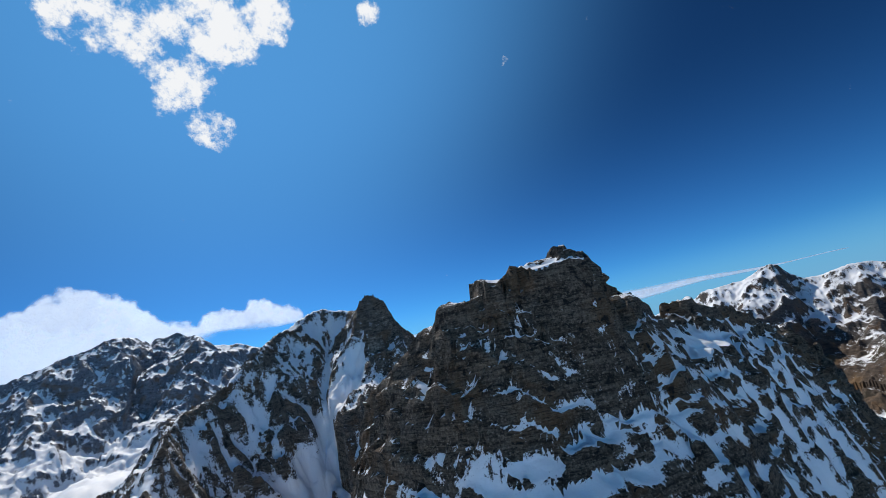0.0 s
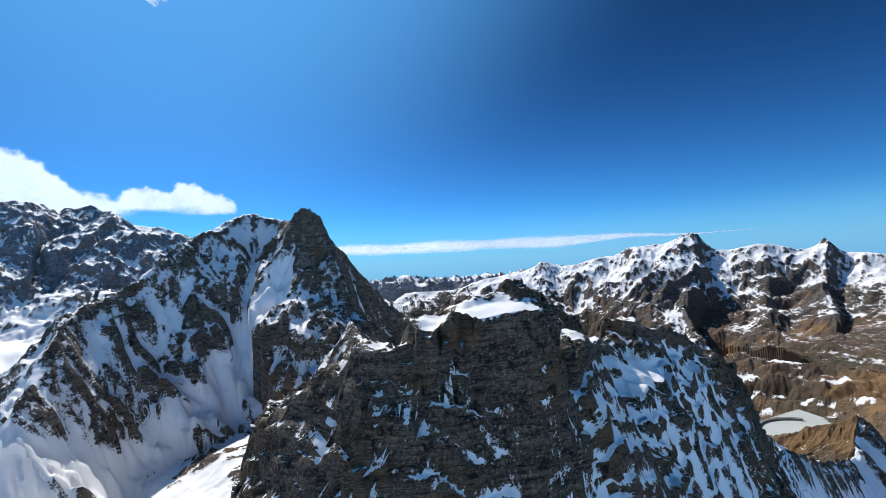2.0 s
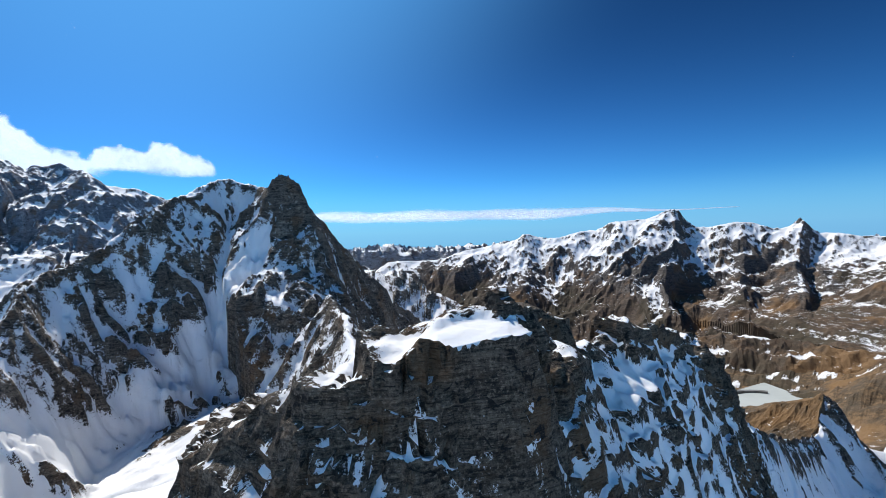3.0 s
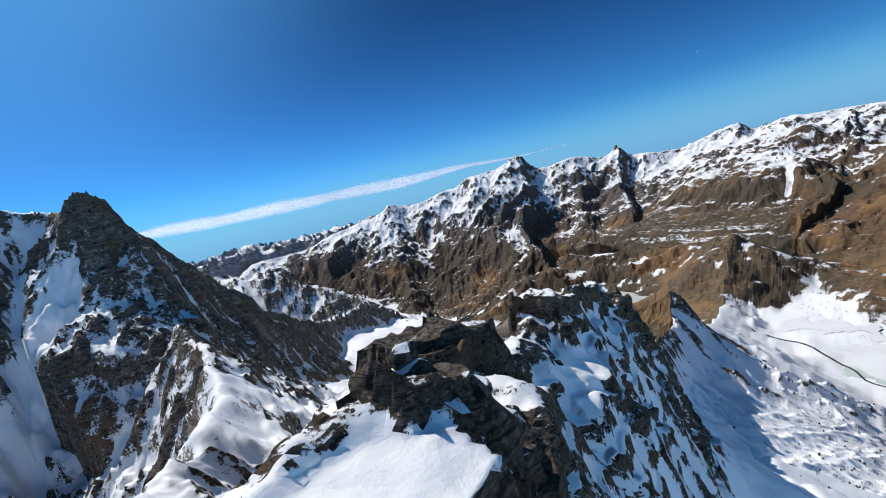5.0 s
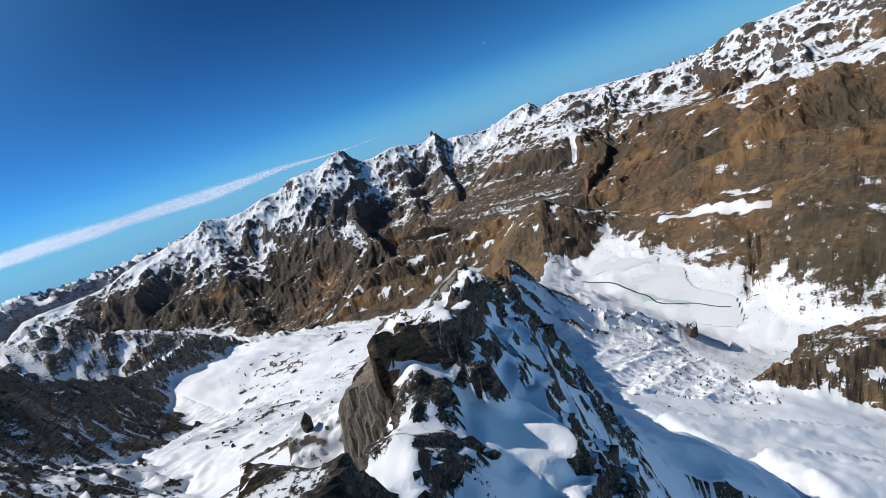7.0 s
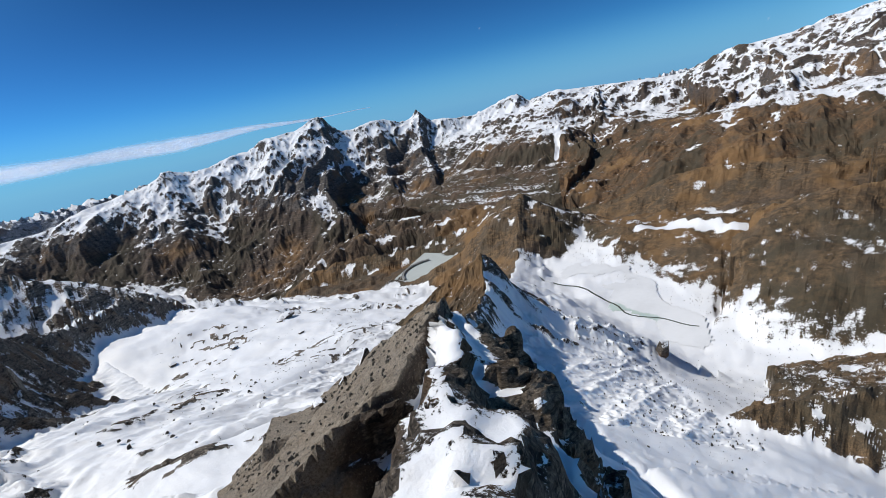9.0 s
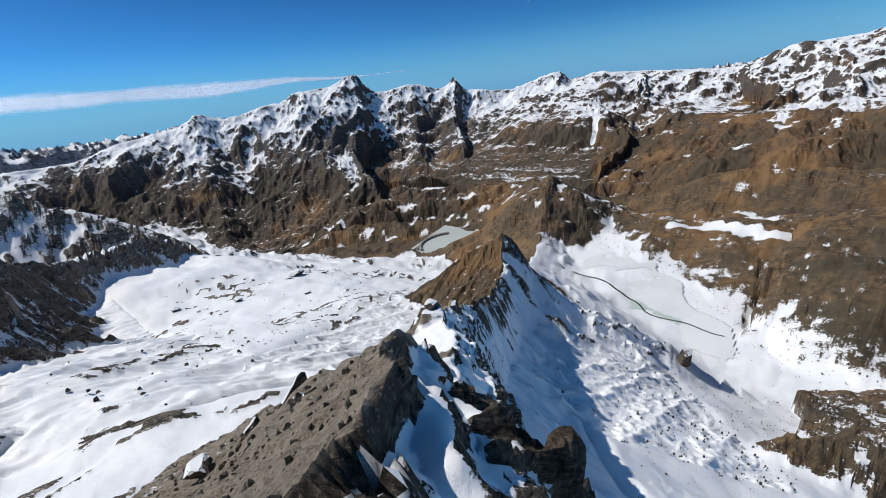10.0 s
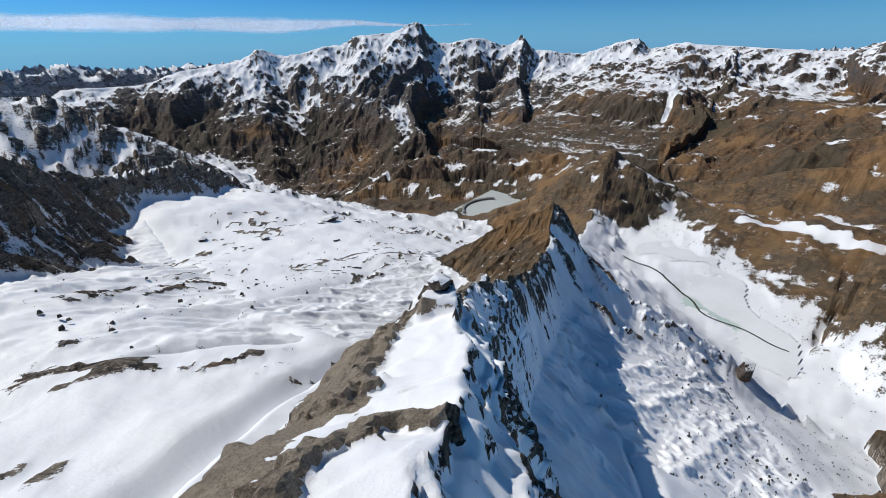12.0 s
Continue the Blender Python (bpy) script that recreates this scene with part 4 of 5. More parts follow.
# The far mountains.
def far_relief():
    fa, fr = np.meshgrid(np.radians(np.linspace(-62, 111, 1760)), np.arange(1760, 3960, 7.5), indexing="ij")
    x, y = 60 + fr * np.sin(fa), 95 + fr * np.cos(fa)
    z, s, b = land(x, y)
    steep = smooth(0.08, 0.35, np.hypot(*slope_of(x, y, blur(z, 6))))
    z = z + steep * (34 * (ridged(x / 260 + y / 900, y / 260, 3, 126) - 0.5) + 11 * (ridged(x / 95, y / 95, 3, 127, 0.6) - 0.5) + 2.5 * fbm(x / 32, y / 32, 2, 91))
    z, ribs = gullied(x, y, z, 150, 4, 0.045, 5)
    s = s - 0.25 * ribs + 0.45 * (0.78 - np.hypot(*slope_of(x, y, z))) + hollow(z, 3, 9)
    edge = np.minimum(smooth(1760, 1900, fr), smooth(3960, 3860, fr))
    return np.degrees(fa), x, y, z - 60 * (1 - edge), s, b


FAR = far_relief()


def far_land(name, a0, a1, mat, label, cuts, names):
    """A stretch of the far mountains, between two azimuths."""
    step = 173 / 1759
    rows = np.flatnonzero((FAR[0][:, 0] > a0 - 1.01 * step) & (FAR[0][:, 0] < a1 + 0.01 * step))
    a, x, y, z, s, b = (values[rows] for values in FAR)
    ob = tagged(new(name), label, "mountain range")
    where = np.clip(np.digitize(a, cuts), 0, len(names) - 1)
    return sheet_in_parts(ob, x, y, z, s, b, mat, None, where, names)


far_land("mountain_massif", -62, -9, hazed_massif_rock, "dark rock massif coloured bluish with haze, streaked with snow above glaciers",
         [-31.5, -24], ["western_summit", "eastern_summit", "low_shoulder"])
far_land("mountain_range", -9, 66, far_rock, "jagged snow-covered mountain range with brown lower slopes",
         [15, 24, 43, 55], ["low_spur", "rocky_tooth", "main_summit", "dark_summit", "side_ridge"])
far_land("highland_massif", 66, 111, high_rock, "broad mottled snowy massif above brown grassy slopes",
         [80], ["plateau", "high_shoulder"])

# Twin peak across the couloir.
px, py = np.meshgrid(np.arange(-420, 211, 1.7), np.arange(330, 901, 1.7), indexing="ij")
pz, ps, pb = land(px, py, 1)
pz, ribs = gullied(px, py, pz, 64, 4, 0.075, 8)
ps = ps - 0.3 * ribs
pz = pz + 0.9 * (ridged(px / 5, py / 5, 3, 92) - 0.5)
edge = smooth(0, 14, np.minimum.reduce([px + 420, 211 - px, py - 330, 901 - py]))
twin = new("rock_peak")
sheet_in_parts(twin, px, py, pz - 9 * (1 - edge), ps + hollow(pz, 5, 4.0), pb, mid_rock, None,
               np.where(py > 700, 3, np.where(px > 20, 2, np.where(px > -104, 1, 0))), ["snow_dome", "pinnacle", "lower_crag", "back_ridge"])
tagged(twin, "dark twin-topped rock peak dusted with snow beside a couloir", "mountain peak")

# Spire and its ribs, farther along the crest.
px, py = place_grid((250, 275), (0.86, 0.51), 400, 150, 190, 1.15)
pz, ps, pb = land(px, py, 1)
pz, ribs = gullied(px, py, pz, 36, 4, 0.09, 6)
ps = ps - 0.2 * ribs
pz = pz + 0.6 * (ridged(px / 4, py / 4, 3, 93) - 0.5)
gu, gv = (px - 250) * 0.86 + (py - 275) * 0.51, (px - 250) * -0.51 + (py - 275) * 0.86
edge = smooth(0, 10, np.minimum.reduce([gu, 400 - gu, 190 + gv, 150 - gv]))
spire = new("rock_spire")
sheet_in_parts(spire, px, py, pz - 4 * (1 - edge), ps + hollow(pz, 5, 2.5), pb, mid_rock, None,
               np.where(gv > 4, 1, np.where(gu < 150, 2, 0)), ["tower", "bare_flank", "snowy_rib"])
tagged(spire, "pointed snow-plastered rock spire with a bare brown flank", "rock spire")

# The crest below the drone. Places crowd together where it is steep.
def crest_sheet():
    way, origin, length, left, right = (0.80, 0.60), (-75, 28), 420, 75, 80
    x, y = place_grid(origin, way, length, left, right, 1.0)
    z = land(x, y, 1)[0]
    v = np.linspace(-right, left, x.shape[1])
    rise = np.diff(z, axis=1) / np.diff(v)
    dense = blur(np.minimum(np.sqrt(1 + rise ** 2), 4.5), 3)
    arc = np.c_[np.zeros(len(x)), np.cumsum(dense * np.diff(v), 1)]
    u = np.arange(0, length, 0.42)
    even = np.linspace(0, 1, 420)
    rows = np.array([np.interp(even * a[-1], a, v) for a in arc])
    at = np.clip(u / length * (len(x) - 1), 0, len(x) - 1.001)
    k, t = at.astype(int), (at - at.astype(int))[:, None]
    gv = rows[k] * (1 - t) + rows[k + 1] * t
    gu = np.repeat(u[:, None], 420, 1)
    x, y = origin[0] + gu * way[0] - gv * way[1], origin[1] + gu * way[1] + gv * way[0]
    dist = along(x, y, MAIN)[0]
    z, s, b = land(x, y, 2)
    # blocks and ledges on the faces push outwards
    du = np.gradient(np.stack([x, y, z], -1), axis=0)
    dv = np.gradient(np.stack([x, y, z], -1), axis=1)
    n = np.cross(du, dv)
    n /= np.linalg.norm(n, axis=-1, keepdims=True) + 1e-9
    n = np.stack([blur(n[..., c], 2) for c in range(3)], -1)
    n /= np.linalg.norm(n, axis=-1, keepdims=True) + 1e-9
    steep = smooth(0.80, 0.45, n[..., 2])
    q = z + 0.16 * x - 0.1 * y
    big, rim = cells(gu / 4.2 + 0.25 * perlin(gu / 3, q / 3, 95), q / 2.6, 96)
    small, rim2 = cells(gu / 1.5, q / 0.8 + 0.2 * perlin(gu / 2, q / 2, 98), 97)
    rocky = np.where(b > 0.5, 0.3, 1.0) * (0.08 + 0.92 * smooth(0.45, 0.2, s))
    push = steep * rocky * (1.5 * (big - 0.5) * smooth(0, 0.12, rim) + 0.55 * (small - 0.5) - 0.5 * smooth(0.10, 0, rim)) + 0.25 * rocky * (ridged(x / 2.2, y / 2.2 + z / 2, 3, 99) - 0.5)
    x, y, z = x + push * n[..., 0], y + push * n[..., 1], z + push * n[..., 2]
    edge = smooth(68, 58, dist)
    run = along(x, y, MAIN)[2]
    ob = new("rock_ridge")
    return sheet_in_parts(ob, x, y, z - 9 * (1 - edge), s + hollow(z, 6, 1.2), b, near_rock, dist < 67,
                          np.digitize(run, [118, 142, 196, 250, 325]), ["summit_crag", "layered_slab", "second_knob", "gravel_slab", "snow_shelf", "lower_crest"])


crest = crest_sheet()
tagged(crest, "jagged layered rock ridge with snow on its ledges", "mountain ridge")



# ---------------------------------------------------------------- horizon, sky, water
# distance haze is put into these pale bluish rock colours
haze_rock = mountain_material("hazed_range_rock_and_snow", 26.0, (0.22, 0.24, 0.27), (0.34, 0.36, 0.39), EARTH_A, EARTH_B, 0.15, 0.8, 1.0)
fa, fr = np.meshgrid(np.radians(np.linspace(-62, 111, 1100)), np.linspace(3980, 4640, 26), indexing="ij")
hx, hy = 60 + fr * np.sin(fa), 95 + fr * np.cos(fa)
saw = 1.25 * ridged(hx / 190, hy / 190, 5, 121, 0.62) + 0.6 * fbm(np.degrees(fa) / 14, fr / 4000, 2, 122)
hz = -205 + 95 * saw * smooth(3980, 4400, fr) * (1 - 0.4 * smooth(4480, 4640, fr)) - 420 * smooth(4380, 3980, fr) ** 1.5
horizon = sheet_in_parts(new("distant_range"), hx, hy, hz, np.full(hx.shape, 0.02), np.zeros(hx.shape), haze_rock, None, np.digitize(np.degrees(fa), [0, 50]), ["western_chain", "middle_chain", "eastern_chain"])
tagged(horizon, "snowy alpine chain along the horizon, its rock coloured pale with haze", "mountain range")


def cloud_material(name, puff):
    mat, tree, bsdf = nodes_of(name)
    geo = tree.nodes.new("ShaderNodeNewGeometry")
    att = tree.nodes.new("ShaderNodeAttribute")
    att.attribute_name = "snow"
    n = noise_at(tree, geo.outputs["Position"], 1 / puff, 8, 0.62)
    dens = calc(tree, "ADD", att.outputs["Fac"], calc(tree, "MULTIPLY_ADD", n, 1.1, -0.55))
    alpha = ramp(tree, dens, 0.12, 1.05)
    white = tree.nodes.new("ShaderNodeBsdfDiffuse")
    # grey shading of the billows is painted in as a mottled colour
    tree.links.new(mix_color(tree, ramp(tree, noise_at(tree, geo.outputs["Position"], 0.5 / puff, 6, 0.6), 0.38, 0.62), (0.30, 0.33, 0.38), (0.60, 0.62, 0.65)), white.inputs[0])
    tree.links.new(bumped(tree, n, 1.0, puff * 0.8), white.inputs["Normal"])
    through_light = tree.nodes.new("ShaderNodeBsdfTranslucent")
    through_light.inputs[0].default_value = (0.53, 0.56, 0.61, 1)
    both, clear, out = (tree.nodes.new(k) for k in ("ShaderNodeAddShader", "ShaderNodeBsdfTransparent", "ShaderNodeMixShader"))
    tree.links.new(white.outputs[0], both.inputs[0])
    tree.links.new(through_light.outputs[0], both.inputs[1])
    tree.links.new(alpha, out.inputs[0])
    tree.links.new(clear.outputs[0], out.inputs[1])
    tree.links.new(both.outputs[0], out.inputs[2])
    tree.links.new(out.outputs[0], tree.nodes["Material Output"].inputs[0])
    tree.nodes.remove(bsdf)
    return mat


def cloud(name, a0, a1, e0, e1, distance, density, mat, label):
    """A far veil of cloud: a curved sheet over a span of azimuth and height, thick where density says."""
    ga, ge = np.meshgrid(np.linspace(a0, a1, 260), np.linspace(e0, e1, 90), indexing="ij")
    k = distance
    x = 60 + k * np.sin(np.radians(ga)) * np.cos(np.radians(ge))
    y = 95 + k * np.cos(np.radians(ga)) * np.cos(np.radians(ge))
    z = -5 + k * np.sin(np.radians(ge))
    rim = np.minimum.reduce([smooth(a0, a0 + 1.5, ga), smooth(a1, a1 - 1.5, ga), smooth(e0, e0 + 0.25, ge), smooth(e1, e1 - 0.25, ge)])
    d = density(ga, ge) * rim - 0.6 * (1 - rim)
    ob = tagged(new(name), label, "cloud")
    where = np.digitize(ga, [a0 + (a1 - a0) * k for k in (0.45, 0.72)])
    return sheet_in_parts(ob, x, y, z, d, np.zeros(x.shape), mat, None, where, ["large_billow", "middle_billow", "thin_end"])


def heap(a, e):
    base = 3.6 + 3.2 * smooth(-44, -24, a) + 0.5 * perlin(a / 5, e, 131)
    top = 8.2 + 5.6 * np.exp(-((a + 36.5) / 5.5) ** 2) + 3.0 * np.exp(-((a + 44) / 5) ** 2) + 3.0 * np.exp(-((a + 22) / 6) ** 2) + 1.2 * fbm(a / 3, e / 3, 4, 132)
    return 1.25 * smooth(-0.2, 1.4, np.minimum(top - e, (e - base) * 0.8)) - 0.15


def streak(a, e):
    mid = 2.2 - 0.012 * (a - 15) + 0.25 * perlin(a / 9, a * 0, 133)
    thick = 1.15 * smooth(-16, 0, a) * smooth(42, 20, a) + 0.08
    return 1.25 * smooth(1.0, 0.0, np.abs(e - mid) / thick) + 0.14 * fbm(a / 6, e / 0.5, 4, 134) - 0.12


cloud("cumulus_cloud", -62, -15, 3.0, 16.5, 4700, heap, cloud_material("cumulus", 260.0), "white heaped cumulus cloud behind the dark massif")
cloud("streak_cloud", -18, 46, 0.2, 4.2, 4750, streak, cloud_material("streak", 900.0), "long thin flat cloud streak over the horizon")


# ---------------------------------------------------------------- frozen lakes and their dam
def ice_material(name, pale, tint, size):
    mat, tree, bsdf = nodes_of(name)
    geo = tree.nodes.new("ShaderNodeNewGeometry")
    a = noise_at(tree, geo.outputs["Position"], 1 / size, 6, 0.6)
    b = noise_at(tree, geo.outputs["Position"], 6 / size, 5, 0.6)
    att = tree.nodes.new("ShaderNodeAttribute")
    att.attribute_name = "brown"
    base = mix_color(tree, ramp(tree, a, 0.35, 0.7), pale, tuple(0.9 * v for v in pale))
    wet = ramp(tree, calc(tree, "ADD", att.outputs["Fac"], calc(tree, "MULTIPLY_ADD", b, 0.8, -0.4)), 0.35, 0.8)
    tree.links.new(mix_color(tree, wet, base, tint), bsdf.inputs["Base Color"])
    bsdf.inputs["Roughness"].default_value = 0.55
    tree.links.new(bumped(tree, b, 0.25, 1.5), bsdf.inputs["Normal"])
    return mat


LAKE_AXIS = spline([(655, 190, 0), (760, 280, 0), (900, 400, 0), (985, 455, 0)], 30)
STREAM = spline([(905, 560, 0), (886, 526, 0), (892, 470, 0), (860, 400, 0), (817, 345, 0), (806, 293, 0), (800, 211, 0)], 12)
lx, ly = np.meshgrid(np.arange(540, 1240, 5.0), np.arange(60, 720, 5.0), indexing="ij")
lz = land(lx, ly)[0]
sd, ss, su, sc = along(lx, ly, STREAM)
wet = smooth(26, 4, sd) * smooth(150, 230, su) * smooth(330, 280, su)
lake = sheet("frozen_lake", lx, ly, np.full(lx.shape, LAKE_Z + 1.9), np.zeros(lx.shape), wet,
             ice_material("lake_snow_ice", (0.83, 0.845, 0.86), (0.50, 0.60, 0.56), 60.0), (lz < LAKE_Z + 1.6) & (along(lx, ly, LAKE_AXIS)[0] < 78 + 30 * perlin(lx / 90, ly / 90, 141)))
tagged(lake, "snow-covered frozen lake with a greenish melt streak", "frozen lake", kind="structure")
lx, ly = np.meshgrid(np.arange(960, 1330, 5.0), np.arange(930, 1260, 5.0), indexing="ij")
lz = land(lx, ly)[0]
pond = sheet("frozen_reservoir", lx, ly, np.full(lx.shape, DAM_Z + 2.2), np.zeros(lx.shape), np.full(lx.shape, 0.15),
             ice_material("reservoir_ice", (0.52, 0.56, 0.54), (0.40, 0.46, 0.45), 80.0), (lz < DAM_Z + 1.8) & (ly < 1215 + (lx - 1140) * 0.25))
tagged(pond, "grey-green frozen reservoir behind a curved dam", "reservoir", kind="structure")


def mesh_of(name, bm, mat):
    me = bpy.data.meshes.new(name)
    bm.to_mesh(me)
    bm.free()
    me.materials.append(mat)
    return me


def part(name, bm, mat, parent, label=""):
    ob = new(name, mesh_of(name, bm, mat))
    ob.parent = parent
    return tagged(ob, label)


def stone_material(name, low, high, size):
    mat, tree, bsdf = nodes_of(name)
    co = tree.nodes.new("ShaderNodeTexCoord").outputs["Object"]
    a, b = noise_at(tree, co, 1 / size, 6, 0.65), noise_at(tree, co, 7 / size, 5, 0.6)
    tree.links.new(mix_color(tree, ramp(tree, a, 0.35, 0.68), low, high), bsdf.inputs["Base Color"])
    bsdf.inputs["Roughness"].default_value = 0.9
    tree.links.new(bumped(tree, calc(tree, "ADD", a, calc(tree, "MULTIPLY", b, 0.4)), 0.8, size * 0.3), bsdf.inputs["Normal"])
    return mat


concrete = stone_material("weathered_concrete", (0.22, 0.23, 0.23), (0.34, 0.34, 0.33), 9.0)
dam = tagged(new("dam"), "curved grey concrete dam holding a frozen reservoir", "dam")
dam.location = (1175, 1195, DAM_Z)


def arc_wall(r0, r1, z0, z1, a0, a1, centre, n=40):
    bm = bmesh.new()
    rings = []
    for k in range(n + 1):
        a = radians(a0 + (a1 - a0) * k / n)
        rings.append([bm.verts.new((centre[0] + r * math.sin(a), centre[1] + r * math.cos(a), z)) for r, z in ((r0, z0), (r0, z1), (r1, z1), (r1 + (z1 - z0) * 0.22, z0))])
    for p, q in zip(rings, rings[1:]):
        for k in range(4):
            bm.faces.new((p[k], p[(k + 1) % 4], q[(k + 1) % 4], q[k]))
    bm.faces.new(rings[0])
    bm.faces.new(rings[-1][::-1])
    bmesh.ops.recalc_face_normals(bm, faces=bm.faces)
    return bm


part("wall", arc_wall(110, 116, -42, 8, -62, 42, (0, -105)), concrete, dam)
part("parapet", arc_wall(115.2, 116.2, 8.0, 9.4, -62, 42, (0, -105)), concrete, dam)
part("walkway", arc_wall(109.5, 115.0, 8.02, 8.5, -62, 42, (0, -105)), concrete, dam)


# ---------------------------------------------------------------- boulders
def boulder_mesh(name, seed, stretch, mat, points=26, bevel=0.05):
    rng = random.Random(seed)
    bm = bmesh.new()
    for _ in range(points):
        v = Vector((rng.gauss(0, 1), rng.gauss(0, 1), rng.gauss(0, 1))).normalized() * rng.uniform(0.72, 1.0)
        bm.verts.new((v.x * stretch[0], v.y * stretch[1], v.z * stretch[2]))
    hull = bmesh.ops.convex_hull(bm, input=bm.verts)
    bmesh.ops.delete(bm, geom=[g for g in hull["geom_interior"] if isinstance(g, bmesh.types.BMVert)], context="VERTS")
    bmesh.ops.dissolve_limit(bm, angle_limit=radians(9), verts=bm.verts, edges=bm.edges)
    bmesh.ops.bevel(bm, geom=bm.edges, offset=bevel * min(stretch), segments=1, affect="EDGES", clamp_overlap=True)
    bmesh.ops.recalc_face_normals(bm, faces=bm.faces)
    return bm


def height_at(x, y, fine=1):
    return float(land(np.array([[x]], float), np.array([[y]], float), fine)[0][0, 0])


boulder_rock = stone_material("boulder_rock", (0.055, 0.052, 0.045), (0.20, 0.185, 0.155), 1.2)
dark_rock = stone_material("dark_outcrop_rock", (0.035, 0.033, 0.030), (0.13, 0.115, 0.095), 5.0)


def boulder(name, x, y, z, size, seed, mat, label, turn=0.0, tilt=(0, 0), group=""):
    ob = new(name, mesh_of(name, boulder_mesh(name, seed, size, mat), mat))
    ob.matrix_world = pose(x, y, z, tilt[0], tilt[1], turn)
    return tagged(ob, label, "boulder", group)


# the stones on the highest point
cairn = tagged(new("rock_cairn"), "dark stacked boulders on the highest point", "cairn")
cairn.location = (24.4, 73.2, 11.6)
for nm, seed, size, at in (("base_stone", 5, (1.6, 1.2, 0.9), (0, 0, 0.2)), ("top_stone", 7, (1.0, 0.9, 0.9), (-0.1, 0, 1.1)), ("side_stone", 8, (1.2, 0.9, 0.6), (-1.5, 0.2, -0.2))):
    ob = part(nm, boulder_mesh(nm, seed, size, near_rock), near_rock, cairn)
    ob.location = at

for n, (x, y, z, size, seed) in enumerate([(25.0, 71.4, 10.4, (1.2, 0.9, 0.8), 11), (27.4, 74.0, 9.2, (1.4, 1.0, 1.0), 12), (30.2, 77.0, 7.2, (1.5, 1.1, 1.0), 13), (23.6, 75.6, 9.2, (1.3, 0.9, 0.8), 14), (29.4, 72.6, 6.6, (1.5, 1.2, 1.1), 15), (33.6, 79.4, 2.7, (1.4, 1.2, 1.0), 16)]):
    boulder("boulder", x, y, z, size, seed, near_rock, "grey angular boulder on the summit among snow", 40 * n, (8 * n % 25, 5), "summit boulders")
def fin(x, y, long, high, turn, seed):
    """A leaning blade of slate: a wedge with a chipped edge."""
    rng = random.Random(seed)
    bm = bmesh.new()
    for k in range(7):
        t = k / 6
        top = high * (0.25 + 0.75 * t ** 1.4) * (1 - 0.55 * max(0, t - 0.8) / 0.2) * rng.uniform(0.85, 1.1)
        for side in (-1, 1):
            w = 0.32 * rng.uniform(0.7, 1.2)
            bm.verts.new(((t - 0.5) * long, side * w * 1.4, -1.0))
            bm.verts.new(((t - 0.5) * long + 0.25 * top, side * w * 0.4, top))
            bm.verts.new(((t - 0.5) * long + 0.1 * top, side * w, top * 0.5))
    v = list(bm.verts)
    for a in range(6):
        p, q = v[6 * a:6 * a + 6], v[6 * a + 6:6 * a + 12]
        ring = (0, 2, 1, 4, 5, 3)
        for m, n in zip(ring, ring[1:] + ring[:1]):
            bm.faces.new((p[m], q[m], q[n], p[n]))
    for end in (v[:6], v[-6:]):
        bm.faces.new([end[m] for m in (0, 2, 1, 4, 5, 3)])
    bmesh.ops.recalc_face_normals(bm, faces=bm.faces)
    ob = new("standing_rock", mesh_of("standing_rock", bm, near_rock))
    ob.matrix_world = pose(x, y, float(slab_level(x, y)), 0, 0, turn)
    return tagged(ob, "dark leaning rock fin at the edge of the gravel slab", "rock")


fin(114.2, 168.7, 4.2, 2.4, 25, 21)
fin(109.5, 169.6, 2.0, 0.9, 20, 22)
boulder("boulder", 104, 168.8, float(slab_level(104, 168.8)) + 0.2, (2.6, 1.5, 0.8), 22, near_rock, "flat grey boulder at the edge of the gravel slab", 70, (5, 9))
boulder("rock_tower", 83, 194, height_at(83, 194) + 1.5, (2.6, 1.7, 4.2), 23, mid_rock, "dark jagged rock tooth rising from the snow", 40, (8, -10))
boulder("rock_tower", 567, 227, height_at(567, 227) + 9, (10, 9, 15), 24, mid_rock, "tall dark boulder alone on the snow slope", 15, (4, 6))
boulder("summit_block", 173, 207, height_at(173, 207) + 1.4, (2.6, 2.2, 1.8), 25, mid_rock, "dark flat-topped block at the end of the snow shelf", 25, (0, 4))
for n, (x, y, s) in enumerate([(426, 770, 17), (452, 782, 12), (405, 752, 9), (470, 760, 8), (300, 690, 7), (560, 760, 9), (610, 800, 10), (655, 860, 11), (240, 735, 8), (690, 840, 9), (520, 700, 6), (370, 640, 6)]):
    boulder("rock_outcrop", x, y, height_at(x, y) + s * 0.12, (s, s * 0.7, s * 0.36), 40 + n, mid_rock, "low dark rock outcrop breaking through the snowfield", 50 * n, (6, -5), "outcrops in the snowfield")


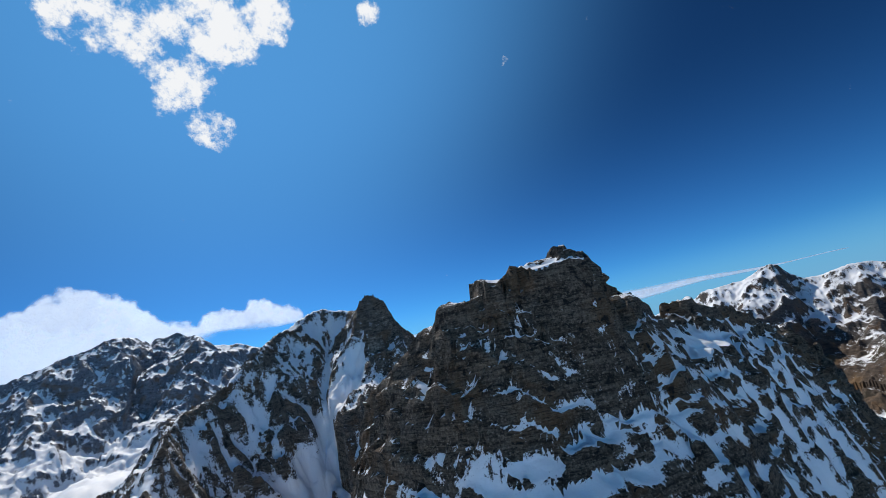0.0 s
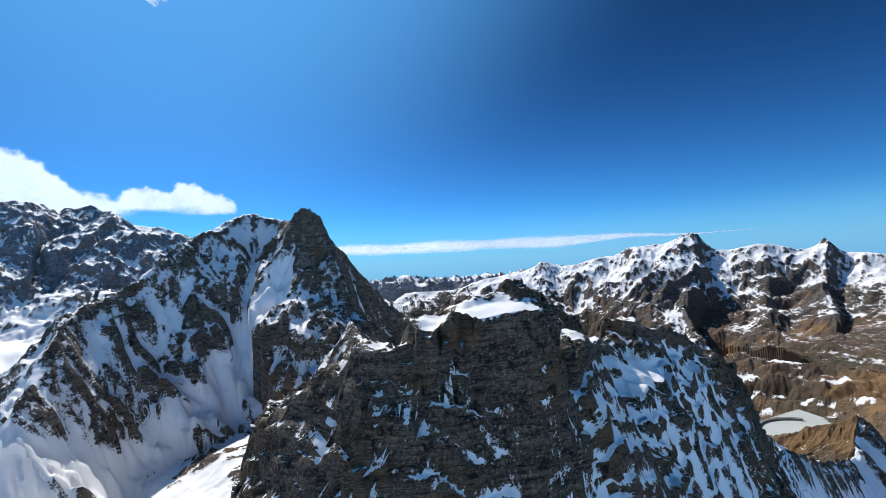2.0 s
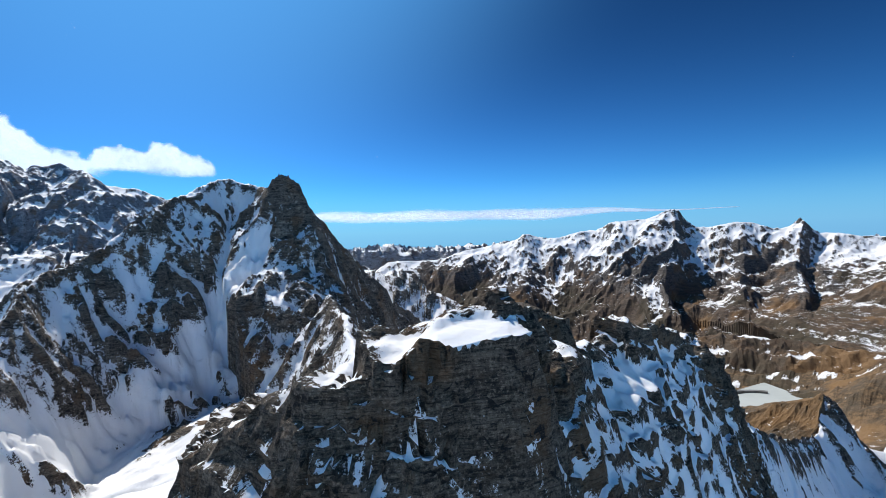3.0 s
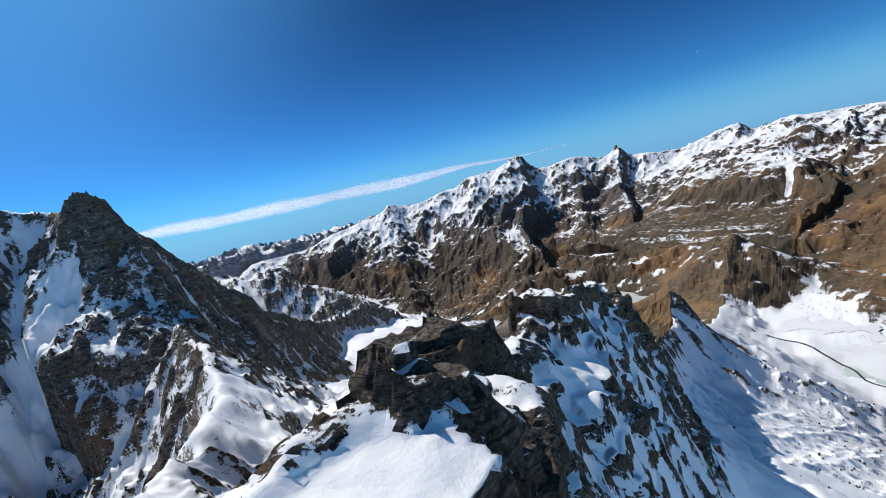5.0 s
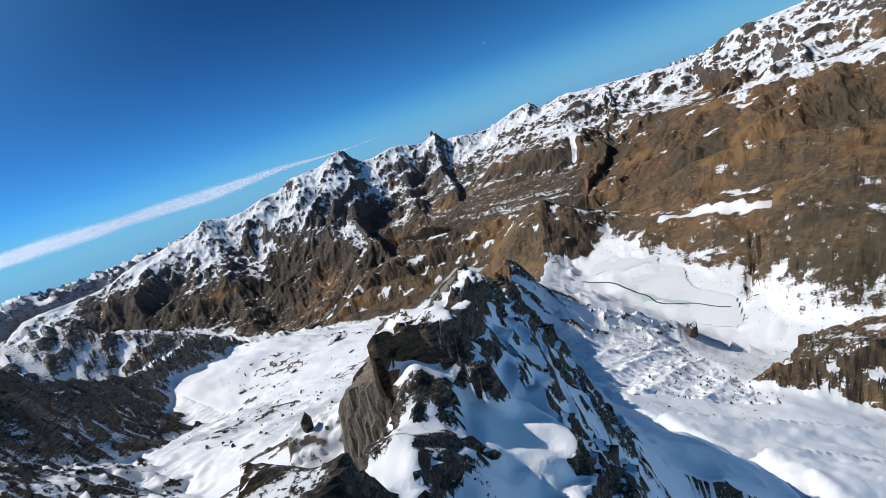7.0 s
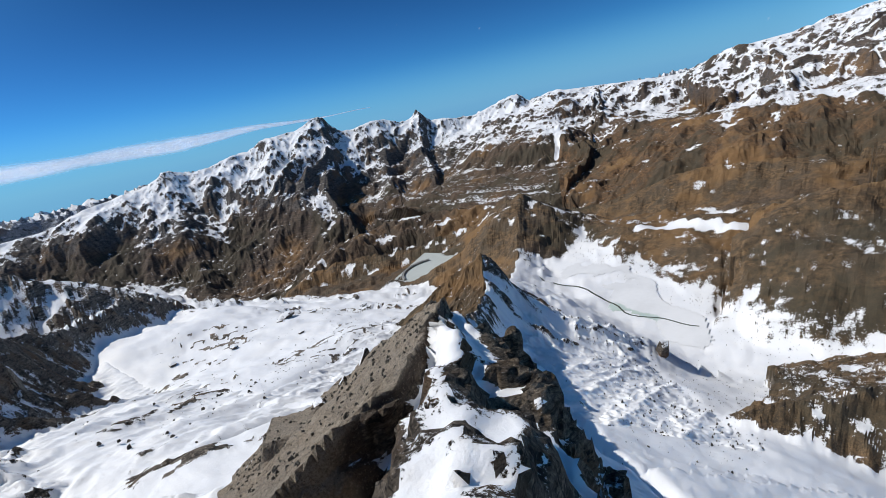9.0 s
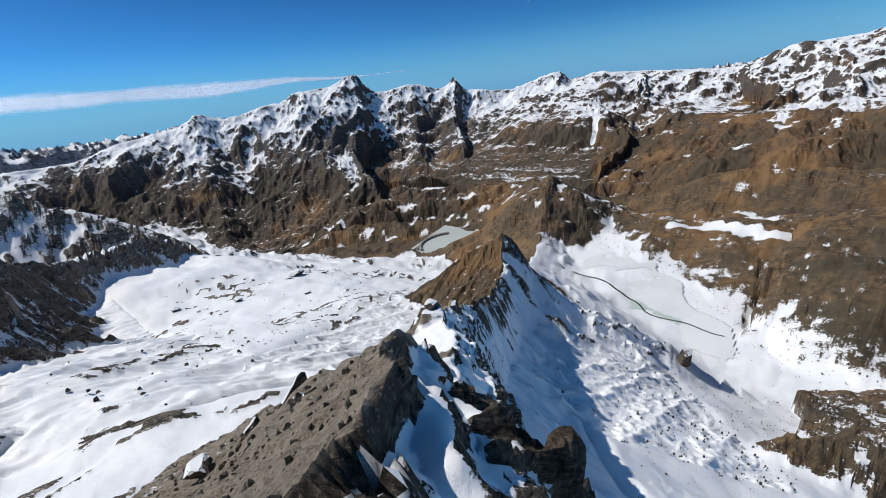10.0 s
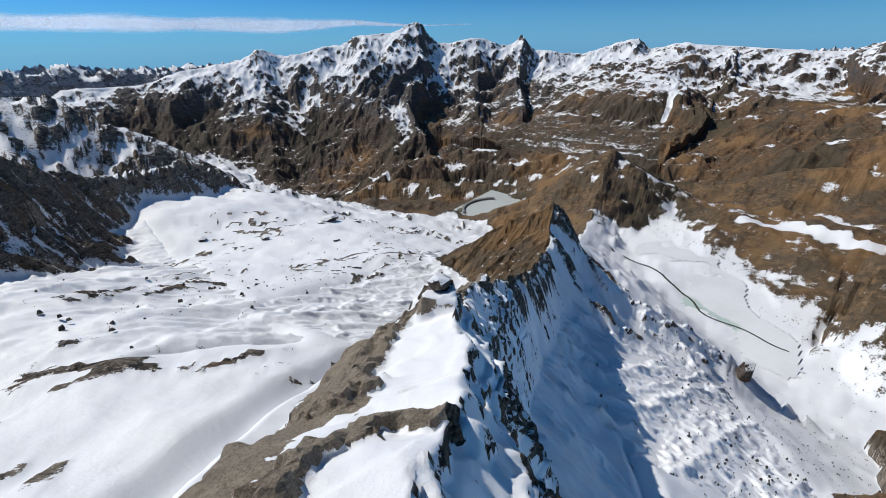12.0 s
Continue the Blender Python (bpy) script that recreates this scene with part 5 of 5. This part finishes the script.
def scattered(name, count, region, sizes, seed, mat, label):
    """Many small stones as one mesh, resting on the ground."""
    rng = np.random.RandomState(seed)
    x, y = region(rng, count)
    z = land(x[None, :], y[None, :])[0][0]
    count = len(x)
    size = sizes[0] + (sizes[1] - sizes[0]) * rng.rand(count) ** 4
    verts, faces = [], []
    for k in range(count):
        base = len(verts)
        for j in range(6):
            a = j / 6 * 2 * math.pi + rng.rand()
            r = size[k] * rng.uniform(0.6, 1.1)
            verts.append((x[k] + r * math.cos(a), y[k] + 0.7 * r * math.sin(a), z[k] - 0.5 * size[k]))
        for j in range(3):
            a = j / 3 * 2 * math.pi + rng.rand()
            r = size[k] * rng.uniform(0.25, 0.6)
            verts.append((x[k] + r * math.cos(a), y[k] + 0.7 * r * math.sin(a), z[k] + size[k] * rng.uniform(0.35, 0.75)))
        for j in range(6):
            t = base + 6 + j // 2
            faces.append((base + j, base + (j + 1) % 6, t))
            if j % 2:
                faces.append((base + (j + 1) % 6, base + 6 + (j // 2 + 1) % 3, t))
        faces.append((base + 6, base + 7, base + 8))
    me = bpy.data.meshes.new(name)
    me.from_pydata(verts, [], faces)
    me.materials.append(mat)
    return tagged(new(name, me), label, "stones", kind="stuff")


def bowl_places(rng, n):
    t, w = rng.rand(n), rng.randn(n)
    band = np.where(rng.rand(n) < 0.6, 1, 0)
    x = 120 + 620 * t + 60 * w * (1 - band) + band * 25 * rng.randn(n)
    y = 330 + 560 * t + 110 * np.abs(w) * (1 - band) + band * (60 * np.sin(9 * t + 1) + 18 * rng.randn(n))
    return x, y


def slope_places(rng, n):
    t, w = rng.rand(n), rng.rand(n)
    return 300 + 360 * t + 70 * rng.randn(n) * 0.4, 120 + 190 * t * w + 60 * w


def bank_places(rng, n):
    t = rng.rand(n)
    at = t * (len(SHORE) - 1)
    return np.interp(at, np.arange(len(SHORE)), SHORE[:, 0]) + 26 * rng.randn(n) + 14, np.interp(at, np.arange(len(SHORE)), SHORE[:, 1]) - 14 + 26 * rng.randn(n)


def slab_places(rng, n):
    x, y = rng.uniform(84, 118, 4 * n), rng.uniform(136, 204, 4 * n)
    on = slab_distance(x, y) < -0.8
    return x[on][:n], y[on][:n]


scattered("scattered_stones", 2600, slab_places, (0.05, 0.42), 6, boulder_rock, "loose grey stones lying on the gravel slab")
scattered("scattered_stones", 650, bowl_places, (0.3, 1.9), 3, dark_rock, "dark stones scattered over the snowfield")
scattered("scattered_stones", 1300, slope_places, (0.25, 1.5), 4, dark_rock, "dark stones scattered over the steep snow slope")
scattered("scattered_stones", 700, bank_places, (0.4, 2.0), 5, dark_rock, "dark stones along the lake shore")

# the stream that leaves the lake
bm = bmesh.new()
pairs = []
for k, (a, b) in enumerate(zip(STREAM, STREAM[1:])):
    d = (b - a)[:2] / np.linalg.norm((b - a)[:2])
    w = 2.6 - 1.4 * k / len(STREAM)
    sway = 5 * math.sin(k * 0.9) * (1 if k else 0)
    cx, cy = a[0] - d[1] * sway, a[1] + d[0] * sway
    zz = max(LAKE_Z + 2.2, height_at(cx, cy, 0) + 0.4)
    pairs.append((bm.verts.new((cx - d[1] * w, cy + d[0] * w, zz)), bm.verts.new((cx + d[1] * w, cy - d[0] * w, zz))))
for p, q in zip(pairs, pairs[1:]):
    bm.faces.new((p[0], p[1], q[1], q[0]))
bmesh.ops.recalc_face_normals(bm, faces=bm.faces)
water = stone_material("dark_stream_water", (0.03, 0.04, 0.035), (0.07, 0.08, 0.06), 6.0)
tagged(new("stream", mesh_of("stream", bm, water)), "narrow dark stream winding into the frozen lake", "stream", kind="structure")
